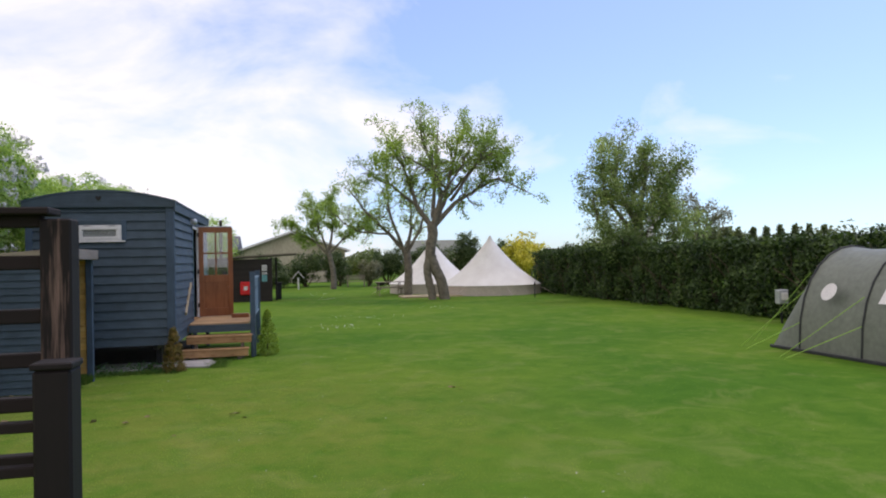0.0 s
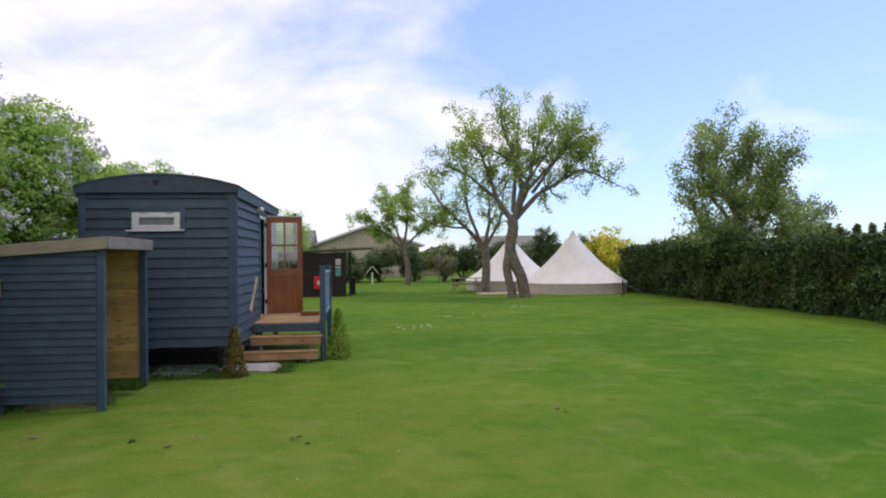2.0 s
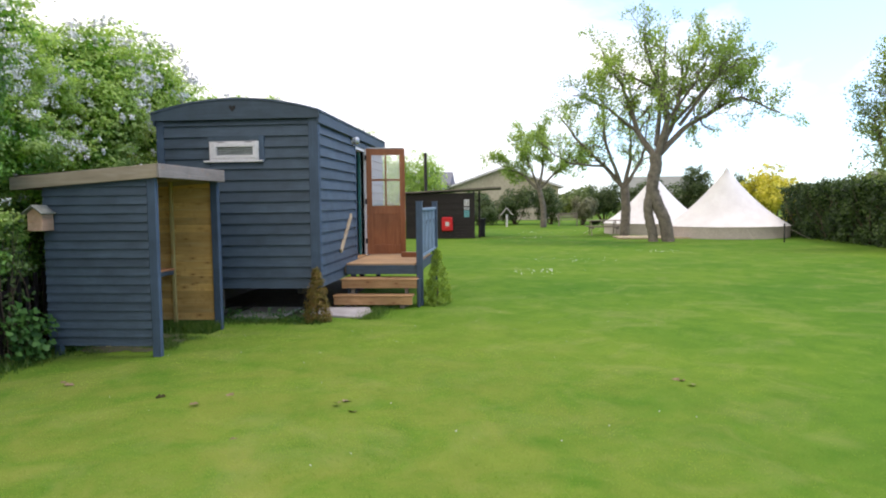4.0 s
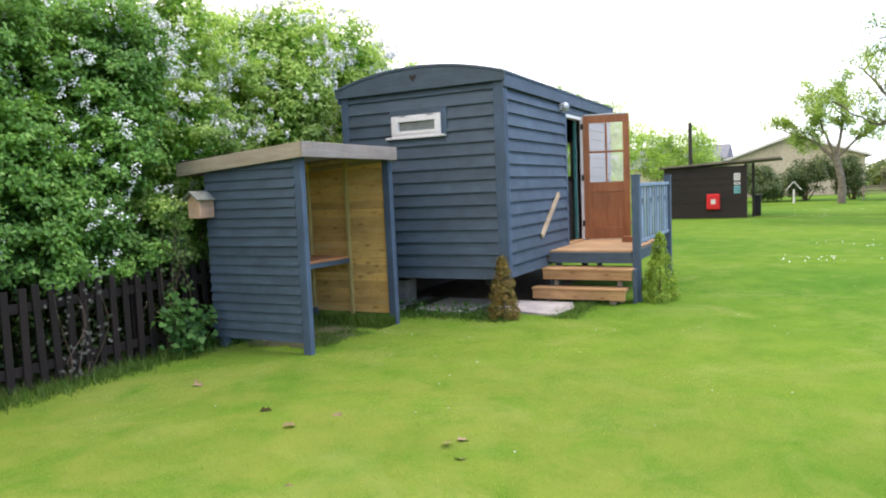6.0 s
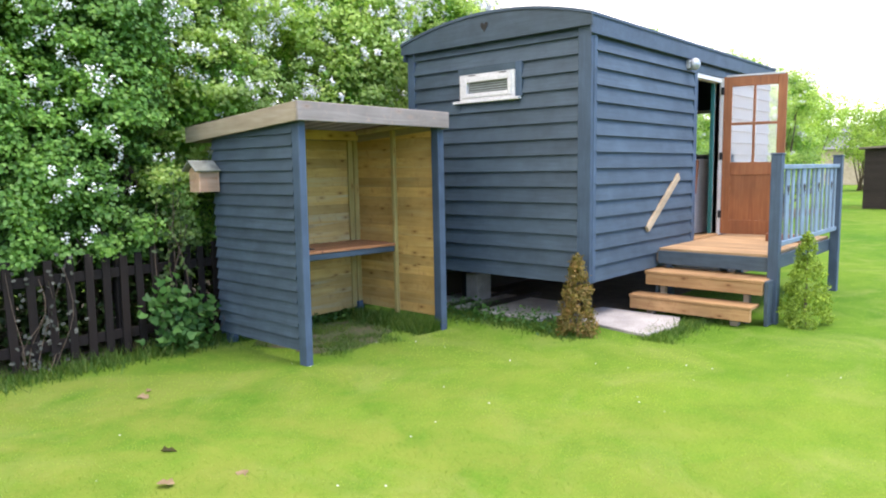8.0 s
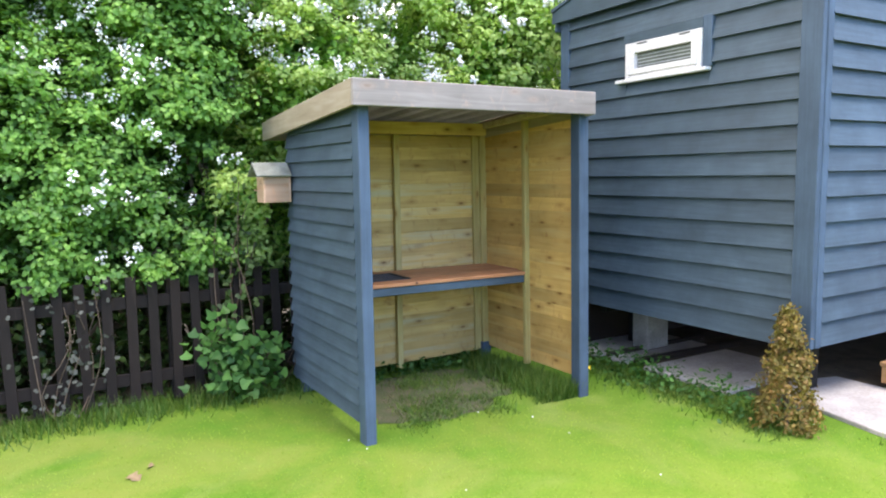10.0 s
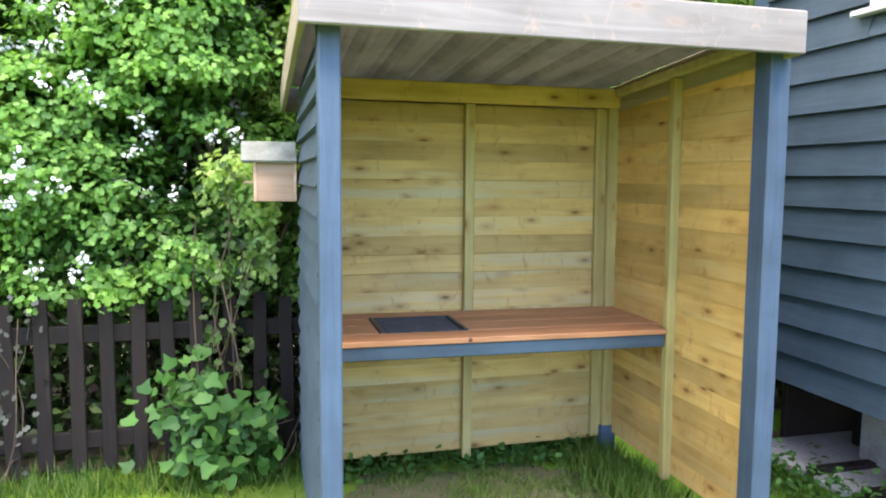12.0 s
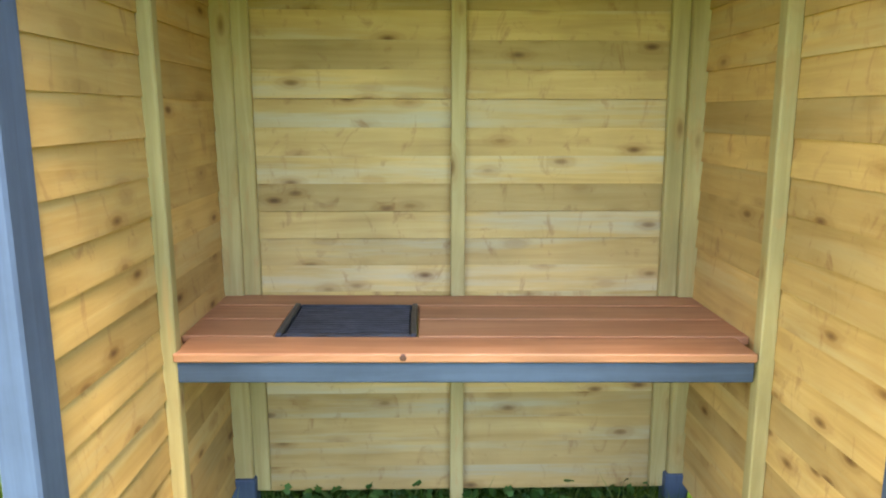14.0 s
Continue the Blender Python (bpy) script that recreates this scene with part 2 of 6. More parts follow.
SLATE_BLUE = (0.050, 0.077, 0.102)
PINE = [(0.2, (0.46, 0.29, 0.090)), (0.5, (0.575, 0.38, 0.130)), (0.8, (0.66, 0.475, 0.19))]
M = dict(
    lawn=lawn(),
    blue_x=painted("slate_blue_paint", SLATE_BLUE, "X"), blue_y=painted("slate_blue_paint", SLATE_BLUE, "Y"),
    blue_z=painted("slate_blue_paint", (0.052, 0.083, 0.124), "Z"),
    roof_blue=painted("roof_blue_paint", (0.05, 0.075, 0.105), "Y"),
    rail_blue=painted("pale_blue_paint", (0.17, 0.24, 0.31), "Z", tone=0.1),
    pine_x=wood("green_pine", PINE, "X", knots=(0.13, 0.06, 0.015), stain=(0.50, 0.43, 0.25), stain_at=0.58, tone=0.26),
    pine_y=wood("gold_pine", [(0.2, (0.44, 0.255, 0.072)), (0.5, (0.555, 0.335, 0.104)), (0.8, (0.63, 0.425, 0.16))], "Y", knots=(0.13, 0.055, 0.012), stain=(0.52, 0.37, 0.15), stain_at=0.6, tone=0.24),
    pine_z=wood("pine_stud", [(0.2, (0.33, 0.245, 0.08)), (0.5, (0.45, 0.35, 0.135)), (0.8, (0.55, 0.45, 0.20))], "Z", knots=(0.2, 0.11, 0.03), tone=0.1),
    cedar=wood("red_worktop", [(0.2, (0.33, 0.125, 0.05)), (0.5, (0.46, 0.20, 0.09)), (0.8, (0.56, 0.28, 0.14))], "X", rough=0.5, tone=0.12),
    fascia=wood("weathered_board", [(0.2, (0.19, 0.155, 0.137)), (0.5, (0.26, 0.222, 0.20)), (0.8, (0.335, 0.295, 0.272))], "X", knots=(0.17, 0.115, 0.085), tone=0.05),
    fascia_y=wood("weathered_board", [(0.2, (0.22, 0.17, 0.12)), (0.5, (0.31, 0.25, 0.18)), (0.8, (0.40, 0.34, 0.27))], "Y", tone=0.05),
    step=wood("new_step_timber", [(0.2, (0.30, 0.155, 0.065)), (0.5, (0.42, 0.24, 0.11)), (0.8, (0.52, 0.32, 0.16))], "Y", knots=(0.12, 0.05, 0.02)),
    deck=wood("deck_board", [(0.2, (0.31, 0.17, 0.08)), (0.5, (0.44, 0.27, 0.14)), (0.8, (0.53, 0.36, 0.21))], "Y"),
    door=wood("varnished_door", [(0.2, (0.20, 0.062, 0.022)), (0.5, (0.28, 0.095, 0.034)), (0.8, (0.36, 0.14, 0.055))], "Z", rough=0.35, tone=0.05),
    picket=painted("dark_picket", (0.0098, 0.0062, 0.0046), "Z", rough=0.9, tone=0.4, wear=(0.042, 0.030, 0.022), worn=0.42),
    gate=painted("flaking_brown", (0.0085, 0.0042, 0.0034), "Z", rough=0.8, wear=(0.22, 0.135, 0.105), worn=0.47),
    post=painted("brown_stain", (0.0085, 0.0042, 0.0038), "Z", rough=0.75, wear=(0.035, 0.02, 0.016), worn=0.36),
    gate_rail=painted("flaking_brown", (0.012, 0.0058, 0.0046), "Y", rough=0.8, wear=(0.12, 0.085, 0.065), worn=0.40),
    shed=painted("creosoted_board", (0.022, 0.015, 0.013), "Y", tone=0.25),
    birdbox=wood("bird_box_wood", [(0.2, (0.36, 0.22, 0.14)), (0.5, (0.50, 0.32, 0.22)), (0.8, (0.58, 0.41, 0.30))], "X", knots=(0.25, 0.12, 0.06)),
    felt=mottled("mossy_felt", (0.13, 0.135, 0.11), (0.24, 0.25, 0.21), 9, 0.9),
    old_wood=wood("grey_wood", [(0.2, (0.15, 0.12, 0.095)), (0.5, (0.24, 0.20, 0.16)), (0.8, (0.34, 0.29, 0.24))], "Y"),
    offcut=wood("offcut", [(0.2, (0.30, 0.22, 0.14)), (0.5, (0.42, 0.33, 0.22)), (0.8, (0.5, 0.4, 0.29))], "X", tone=0.1),
    white=mottled("white_plastic", (0.60, 0.57, 0.56), (0.70, 0.67, 0.66), 5, 0.35, bumps=0.05),
    pale_wall=mottled("pale_panel", (0.62, 0.60, 0.58), (0.72, 0.70, 0.67), 5, 0.6, bumps=0.05),
    teal=mottled("teal_paint", (0.02, 0.13, 0.12), (0.03, 0.17, 0.16), 8, 0.5),
    # near-black; the darkness of holes and of the hut's inside as a colour
    dark=mottled("dark_interior", (0.012, 0.011, 0.010), (0.03, 0.027, 0.024), 5, 0.9),
    black_metal=mottled("cast_iron", (0.012, 0.013, 0.015), (0.03, 0.032, 0.036), 14, 0.45, 0.6),
    hob=mottled("slate_tray", (0.012, 0.013, 0.016), (0.060, 0.064, 0.072), 11, 0.42, bumps=0.3, fine=40),
    tin=mottled("roof_sheet", (0.115, 0.112, 0.088), (0.21, 0.203, 0.165), 4, 0.5, 0.3),
    concrete=mottled("concrete", (0.28, 0.255, 0.235), (0.46, 0.43, 0.40), 3, 0.9, fine=45, bumps=0.4),
    block=mottled("concrete_block", (0.20, 0.19, 0.18), (0.33, 0.32, 0.30), 7, 0.95, bumps=0.5),
    soil=mottled("soil", (0.045, 0.033, 0.022), (0.10, 0.08, 0.055), 6, 1.0, bumps=0.7),
    red=mottled("red_plastic", (0.62, 0.014, 0.018), (0.74, 0.022, 0.028), 4, 0.4, bumps=0.03),
    canvas=mottled("cream_canvas", (0.64, 0.61, 0.58), (0.74, 0.72, 0.69), 1.5, 0.9, fine=60, bumps=0.1),
    canvas_low=mottled("beige_canvas", (0.44, 0.38, 0.33), (0.52, 0.46, 0.41), 2, 0.9, bumps=0.1),
    nylon=mottled("olive_nylon", (0.135, 0.150, 0.122), (0.185, 0.20, 0.168), 1.2, 0.6, bumps=0.1),
    nylon_dark=mottled("dark_groundsheet", (0.02, 0.022, 0.024), (0.04, 0.042, 0.045), 4, 0.6),
    rope=mottled("lime_guy_rope", (0.25, 0.46, 0.06), (0.34, 0.55, 0.10), 20, 0.7),
    render_wall=mottled("beige_render", (0.40, 0.34, 0.25), (0.47, 0.41, 0.31), 0.6, 0.9),
    slate=mottled("grey_roof_tile", (0.11, 0.115, 0.13), (0.17, 0.175, 0.19), 2, 0.8),
    grey_metal=mottled("grey_metal", (0.34, 0.36, 0.38), (0.46, 0.48, 0.5), 6, 0.45, 0.4),
    notice_teal=mottled("teal_card", (0.12, 0.34, 0.36), (0.16, 0.42, 0.44), 4, 0.6),
    bark=mottled("bark", (0.095, 0.08, 0.062), (0.22, 0.19, 0.15), 4.5, 0.95, fine=22, bumps=0.9),
    twig=mottled("twig", (0.06, 0.042, 0.028), (0.13, 0.095, 0.065), 6, 0.9),
    glass=glass("clear_glass"), double_glass=glass("double_glazing", (0.93, 0.96, 0.97), 0.03, 1.8),
    dark_glass=mottled("dark_louvre", (0.10, 0.11, 0.10), (0.17, 0.18, 0.165), 4, 0.15),
    hawthorn=foliage("hawthorn_leaf", (0.10, 0.225, 0.050), (0.175, 0.375, 0.080), (0.30, 0.52, 0.125), 0.5, 0.9, 0.45, 0.34),
    # lighter copy of the hawthorn leaf; sunlit, hazy brightness is put into the colour
    hawthorn_lit=foliage("lit_hawthorn_leaf", (0.25, 0.39, 0.10), (0.39, 0.56, 0.17), (0.56, 0.70, 0.28), 0.6, 0.6, 0.45, 0.4),
    # darker copy of the hawthorn leaf; the bush's inner shade is in its colour
    hawthorn_in=foliage("inner_shade_leaf", (0.03, 0.085, 0.020), (0.06, 0.15, 0.032), (0.10, 0.22, 0.045), 0.4, 0.9),
    blossom=mottled("may_blossom", (0.56, 0.56, 0.53), (0.72, 0.72, 0.70), 9, 0.7, bumps=0),
    bramble=foliage("bramble_leaf", (0.024, 0.085, 0.018), (0.048, 0.135, 0.030), (0.085, 0.20, 0.050), 0.3, 3),
    # dark leaf colour that paints shade: hedge foot, ivy, inside of the clipped hedge
    deep_shade=foliage("deep_shade_leaf", (0.014, 0.032, 0.009), (0.032, 0.066, 0.016), (0.075, 0.125, 0.034), 0.2, 0.7),
    apple=foliage("apple_leaf", (0.19, 0.30, 0.07), (0.31, 0.44, 0.135), (0.45, 0.56, 0.24), 0.6, 0.6),
    grey_tree=foliage("whitebeam_leaf", (0.15, 0.23, 0.09), (0.26, 0.36, 0.16), (0.46, 0.53, 0.34), 0.6, 0.5),
    yellow=foliage("golden_leaf", (0.42, 0.38, 0.04), (0.6, 0.54, 0.07), (0.75, 0.68, 0.13), 0.3, 0.8),
    shrub=foliage("shrub_leaf", (0.045, 0.075, 0.034), (0.085, 0.13, 0.050), (0.17, 0.22, 0.10), 0.3, 0.5),
    hedge_leaf=foliage("clipped_leaf", (0.018, 0.038, 0.012), (0.042, 0.080, 0.022), (0.105, 0.165, 0.052), 0.25, 0.9),
    far_green=foliage("far_leaf", (0.08, 0.12, 0.035), (0.13, 0.18, 0.055), (0.19, 0.23, 0.085), 0.25, 0.2),
    far_dark=foliage("far_conifer", (0.075, 0.105, 0.058), (0.115, 0.15, 0.083), (0.16, 0.20, 0.11), 0.3, 0.2),
    far_bare=foliage("bare_twigs", (0.17, 0.17, 0.12), (0.24, 0.24, 0.17), (0.30, 0.30, 0.21), 0.2, 0.3),
    conifer_red=foliage("browned_conifer", (0.13, 0.12, 0.03), (0.22, 0.17, 0.05), (0.28, 0.16, 0.065), 0.35, 7),
    conifer_lime=foliage("lime_conifer", (0.14, 0.22, 0.03), (0.23, 0.34, 0.05), (0.33, 0.45, 0.08), 0.4, 6),
    grass=foliage("grass_blade", (0.20, 0.32, 0.055), (0.26, 0.38, 0.075), (0.36, 0.46, 0.12), 0.6, 1.1),
    long_grass=foliage("long_grass", (0.036, 0.092, 0.016), (0.075, 0.165, 0.026), (0.18, 0.24, 0.07), 0.4, 2.0),
    daisy=mottled("daisy_petal", (0.75, 0.75, 0.74), (0.85, 0.85, 0.84), 9, 0.7, bumps=0),
    dandelion=mottled("dandelion", (0.75, 0.52, 0.02), (0.85, 0.62, 0.03), 9, 0.7, bumps=0),
    worn=mottled("worn_earth", (0.032, 0.058, 0.014), (0.095, 0.076, 0.048), 9, 1.0, bumps=0.9, fine=60),
    knot=mottled("dark_knot", (0.06, 0.022, 0.010), (0.14, 0.055, 0.025), 60, 0.6, bumps=0.1),
    dry_leaf=mottled("dry_climber_leaf", (0.03, 0.035, 0.026), (0.085, 0.088, 0.07), 9, 0.85, bumps=0),
    dead_leaf=mottled("dead_leaf", (0.15, 0.10, 0.05), (0.27, 0.20, 0.11), 9, 0.9, bumps=0),
    tile=mottled("terracotta", (0.30, 0.10, 0.05), (0.42, 0.17, 0.09), 8, 0.85),
)


# ---------------------------------------------------------------- helpers
def thing(name, label, category, at=(0, 0, 0), group="", kind=""):
    ob = new(name)
    ob.empty_display_size = 0.1
    ob.location = at
    return tagged(ob, label, category, group, kind)


def base_of(ob):
    while ob.parent:
        ob = ob.parent
    return Vector(ob.location)


def smooth(me, on=True):
    me.polygons.foreach_set("use_smooth", [on] * len(me.polygons))


def part(name, bm, material, parent, label=""):
    """Links a bmesh, drawn in world coordinates, as one mesh object under a thing or a part."""
    if parent is not None:
        bmesh.ops.translate(bm, verts=bm.verts, vec=-base_of(parent))
    me = bpy.data.meshes.new(name)
    bm.to_mesh(me)
    bm.free()
    me.materials.append(material)
    ob = new(name, me)
    ob.parent = parent
    return tagged(ob, label)


def mesh_part(name, verts, faces, material, parent, label="", soft=False):
    """The same from arrays: verts n x 3, faces m x k of one size."""
    verts, faces = np.asarray(verts, np.float32), np.asarray(faces, np.int32)
    if parent is not None:
        verts = verts - np.array(base_of(parent), np.float32)
    me = bpy.data.meshes.new(name)
    m, k = faces.shape
    me.vertices.add(len(verts))
    me.vertices.foreach_set("co", verts.ravel())
    me.loops.add(m * k)
    me.loops.foreach_set("vertex_index", faces.ravel())
    me.polygons.add(m)
    me.polygons.foreach_set("loop_start", np.arange(0, m * k, k, dtype=np.int32))
    if soft:
        me.polygons.foreach_set("use_smooth", np.ones(m, bool))
    me.update(calc_edges=True)
    me.materials.append(material)
    ob = new(name, me)
    ob.parent = parent
    return tagged(ob, label)


def add_box(bm, a, b, bev=0.0, m=None):
    r = bmesh.ops.create_cube(bm, size=1)
    for v in r["verts"]:
        v.co = Vector([a[i] + (v.co[i] + 0.5) * (b[i] - a[i]) for i in range(3)])
    if bev:
        edges = {e for v in r["verts"] for e in v.link_edges}
        out = bmesh.ops.bevel(bm, geom=list(edges), offset=bev, segments=1, affect="EDGES")
        vs = {v for f in out["faces"] for v in f.verts}
    else:
        vs = set(r["verts"])
    if m is not None:
        bmesh.ops.transform(bm, matrix=m, verts=list(vs))
    return bm


def box(a, b, bev=0.004, m=None):
    return add_box(bmesh.new(), a, b, bev, m)


def prism(poly, axis, lo, hi, bev=0.0):
    """A flat outline in the plane across axis, drawn out from lo to hi."""
    bm = bmesh.new()
    def put(p, d):
        return {"x": (d, p[0], p[1]), "y": (p[0], d, p[1]), "z": (p[0], p[1], d)}[axis]
    f = bm.faces.new([bm.verts.new(put(p, lo)) for p in poly])
    g = bmesh.ops.extrude_face_region(bm, geom=[f])
    for v in g["geom"]:
        if isinstance(v, bmesh.types.BMVert):
            v.co[{"x": 0, "y": 1, "z": 2}[axis]] = hi
    bmesh.ops.recalc_face_normals(bm, faces=bm.faces)
    if bev:
        bmesh.ops.bevel(bm, geom=bm.edges[:], offset=bev, segments=1, affect="EDGES")
    return bm


def beam(p, q, w, h, bev=0.003, up=(0, 0, 1)):
    """A squared timber from p to q, w across and h high."""
    p, q = Vector(p), Vector(q)
    x = (q - p).normalized()
    y = Vector(up).cross(x).normalized()
    z = x.cross(y)
    m = Matrix((x, y, z)).transposed().to_4x4()
    m.translation = p
    return box((0, -w / 2, -h / 2), ((q - p).length, w / 2, h / 2), bev, m)


def tube_arrays(lines, sides=6):
    """Tapered tubes: lines of (points, radii) as one set of vertices and quads."""
    V, F = [], []
    ang = np.linspace(0, 2 * np.pi, sides, endpoint=False)
    for pts, rad in lines:
        pts = np.asarray(pts, float)
        d = np.gradient(pts, axis=0)
        d /= np.linalg.norm(d, axis=1, keepdims=True) + 1e-9
        ref = np.zeros((1, 3))
        ref[0, np.abs(d).max(axis=0).argmin()] = 1.0      # one steady axis for the whole tube, so that the rings do not twist
        u = np.cross(d, ref)
        u /= np.linalg.norm(u, axis=1, keepdims=True) + 1e-9
        w = np.cross(d, u)
        ring = pts[:, None] + np.asarray(rad)[:, None, None] * (np.cos(ang)[None, :, None] * u[:, None] + np.sin(ang)[None, :, None] * w[:, None])
        o = sum(len(v) for v in V)
        V.append(ring.reshape(-1, 3))
        for i in range(len(pts) - 1):
            for k in range(sides):
                F.append((o + i * sides + k, o + i * sides + (k + 1) % sides, o + (i + 1) * sides + (k + 1) % sides, o + (i + 1) * sides + k))
    return np.concatenate(V), np.array(F)


def tubes(name, lines, material, parent, sides=6, label=""):
    v, f = tube_arrays(lines, sides)
    return mesh_part(name, v, f, material, parent, label, True)


def rod(p, q, r):
    return [(np.array([p, q], float), (r, r))]


def unit(a):
    return a / (np.linalg.norm(a, axis=-1, keepdims=True) + 1e-9)


# outlines of single leaves: x along the blade, y across
OVAL = np.array([(0, 0), (0.45, 0.30), (1, 0), (0.45, -0.30)])
OVAL_F = np.array([(0, 2, 1), (0, 3, 2)])
LOBED = np.array([(0, 0), (0.28, 0.42), (0.48, 0.20), (0.70, 0.36), (1, 0), (0.70, -0.36), (0.48, -0.20), (0.28, -0.42)])
LOBED_F = np.array([(0, 2, 1), (0, 4, 2), (2, 4, 3), (0, 6, 4), (6, 5, 4), (0, 7, 6)])
IVY = np.array([(0, 0), (0.02, 0.36), (0.34, 0.50), (0.52, 0.24), (1, 0), (0.52, -0.24), (0.34, -0.50), (0.02, -0.36)])
IVY_F = np.array([(0, 2, 1), (0, 3, 2), (0, 4, 3), (0, 5, 4), (0, 6, 5), (0, 7, 6)])
PETALS = np.array([(0.5, 0), (0.15, 0.35), (-0.4, 0.3), (-0.4, -0.3), (0.15, -0.35), (0, 0)])
PETALS_F = np.array([(5, 0, 1), (5, 1, 2), (5, 2, 3), (5, 3, 4), (5, 4, 0)])


def clear_of_shelter(p):
    """Which points lie outside the shelter's and the hut's own space."""
    inside = (p[:, 0] > -0.06) & (p[:, 0] < 1.88) & (p[:, 1] > -0.1) & (p[:, 1] < 1.72) & (p[:, 2] > 0.25) & (p[:, 2] < 2.25)
    inside |= (p[:, 0] > 2.5) & (p[:, 0] < 8.2) & (p[:, 1] > -1.2) & (p[:, 1] < 1.45)
    return ~inside


def leaves(name, pos, size, rng, material, parent, facing=None, wild=0.9, shape=OVAL, faces=OVAL_F, fold=0.18, label="", kind=""):
    """One mesh of many folded leaf blades at pos, looking roughly along facing."""
    n = len(pos)
    up = np.array([[0, 0, 1.0]]) if facing is None else facing
    nrm = unit(up + wild * rng.normal(size=(n, 3)))
    t = unit(np.cross(nrm, rng.normal(size=(n, 3))))
    s = np.cross(nrm, t)
    size = np.asarray(size).reshape(-1, 1, 1) * np.ones((n, 1, 1))
    x, y = shape[None, :, :1], shape[None, :, 1:]
    v = pos[:, None] + size * (x * t[:, None] + y * s[:, None] + (fold * np.abs(y) - 0.12 * x * x) * nrm[:, None])
    f = faces[None] + (np.arange(n) * len(shape))[:, None, None]
    ob = mesh_part(name, v.reshape(-1, 3), f.reshape(-1, faces.shape[1]), material, parent, label)
    return tagged(ob, kind=kind)


def clumps(centres, per, spread, rng):
    c = np.repeat(centres, per, axis=0)
    off = rng.normal(size=c.shape)
    return c + unit(off) * (rng.random((len(c), 1)) ** 0.6) * spread, unit(off)


def blob_points(n, lobes, rng, shell=0.55):
    """Points in the outer part of a set of ellipsoids (centre, radii)."""
    L = np.array([list(c) + list(r) for c, r in lobes], float)
    vol = L[:, 3] * L[:, 4] * L[:, 5]
    pick = rng.choice(len(L), n, p=vol ** 0.8 / (vol ** 0.8).sum())
    d = unit(rng.normal(size=(n, 3)))
    r = (shell + (1 - shell) * rng.random((n, 1)) ** 0.7)
    return L[pick, :3] + d * r * L[pick, 3:], d


def bend(p, q, rng, wob, n=6):
    t = np.linspace(0, 1, n)[:, None]
    w = rng.normal(size=(1, 3)) * wob
    w2 = rng.normal(size=(1, 3)) * wob * 0.5
    return np.asarray(p) + (np.asarray(q) - np.asarray(p)) * t + np.sin(np.pi * t) * w + np.sin(2 * np.pi * t) * w2


# ---------------------------------------------------------------- ground
bm = bmesh.new()
bmesh.ops.create_grid(bm, x_segments=2, y_segments=2, size=900)
ground = part("ground", bm, M["lawn"], None)
tagged(ground, "mown green lawn with paler worn patches", "lawn", kind="structure")

# trodden earth under the shelter
r_e = random.Random(8)
bm = bmesh.new()
mid = bm.verts.new((0.86, 0.72, 0.012))
ring = []
for i in range(64):
    a = i * math.pi / 32
    k = 1.0 + 0.09 * math.sin(3 * a + 1) + 0.07 * math.sin(7 * a) + 0.06 * r_e.uniform(-1, 1)
    c, d = math.cos(a), math.sin(a)
    ring.append(bm.verts.new((0.86 + 0.64 * k * math.copysign(abs(c) ** 0.7, c), 0.74 + 0.54 * k * math.copysign(abs(d) ** 0.7, d), 0.004)))
for a, b in zip(ring, ring[1:] + ring[:1]):
    bm.faces.new((mid, a, b))
earth = part("worn_earth", bm, M["worn"], None)
tagged(earth, "patch of trodden brown earth inside the shelter", "soil", kind="structure")

# ---------------------------------------------------------------- cooking shelter
SX0, SX1, SYB = 0.0, 1.80, 1.34          # outer faces of the side walls, back of the shelter
shelter = thing("cooking_shelter", "open-fronted timber cooking shelter, slate-blue outside, bare pine inside", "shelter")


def roof_z(y):
    return 2.125 - 0.062 * y


def feather(length, h, t0=0.006, t1=0.022):
    """One feather-edged board along x, its weather face towards -y, thick at the bottom."""
    poly = [(0, 0), (-t1, 0), (-t1 + 0.001, 0.004), (-t0, h), (0, h)]
    bm = prism(poly, "x", 0, length)
    return bm


def board(name, a, b, z, h, face, mat, parent, tilt=0.012, label=""):
    """A feather-edged board from a to b (x, y) at height z; face: the way it looks (x, y)."""
    a, b = Vector((*a, z)), Vector((*b, z))
    fx = Vector((*face, 0))
    x = (b - a).normalized()
    y = -fx
    flip = x.cross(y).z < 0
    if flip:
        a, b, x = b, a, -x
    m = Matrix((x, y, Vector((0, 0, 1)))).transposed().to_4x4()
    m.translation = a
    bm = feather((b - a).length, h)
    bmesh.ops.rotate(bm, verts=bm.verts, cent=(0, 0, h), matrix=Matrix.Rotation(-tilt / h, 3, "X"))
    bmesh.ops.transform(bm, matrix=m, verts=bm.verts)
    return part(name, bm, mat, parent, label)


rng_b = random.Random(5)
# corner posts
for x0, w in ((0.045, 0.072), (1.728, 0.086)):
    part("front_post", box((x0, 0.0, -0.03), (x0 + w, 0.098, roof_z(0.05)), 0.006), M["blue_z"], shelter)
for x0 in (0.10, 1.722):
    part("back_post", box((x0, 1.245, 0.14), (x0 + 0.07, 1.30, roof_z(1.27) - 0.02), 0.004), M["pine_z"], shelter)
    part("back_foot", box((x0 - 0.012, 1.235, -0.03), (x0 + 0.078, 1.305, 0.165), 0.005), M["blue_z"], shelter, "short blue-painted post foot")
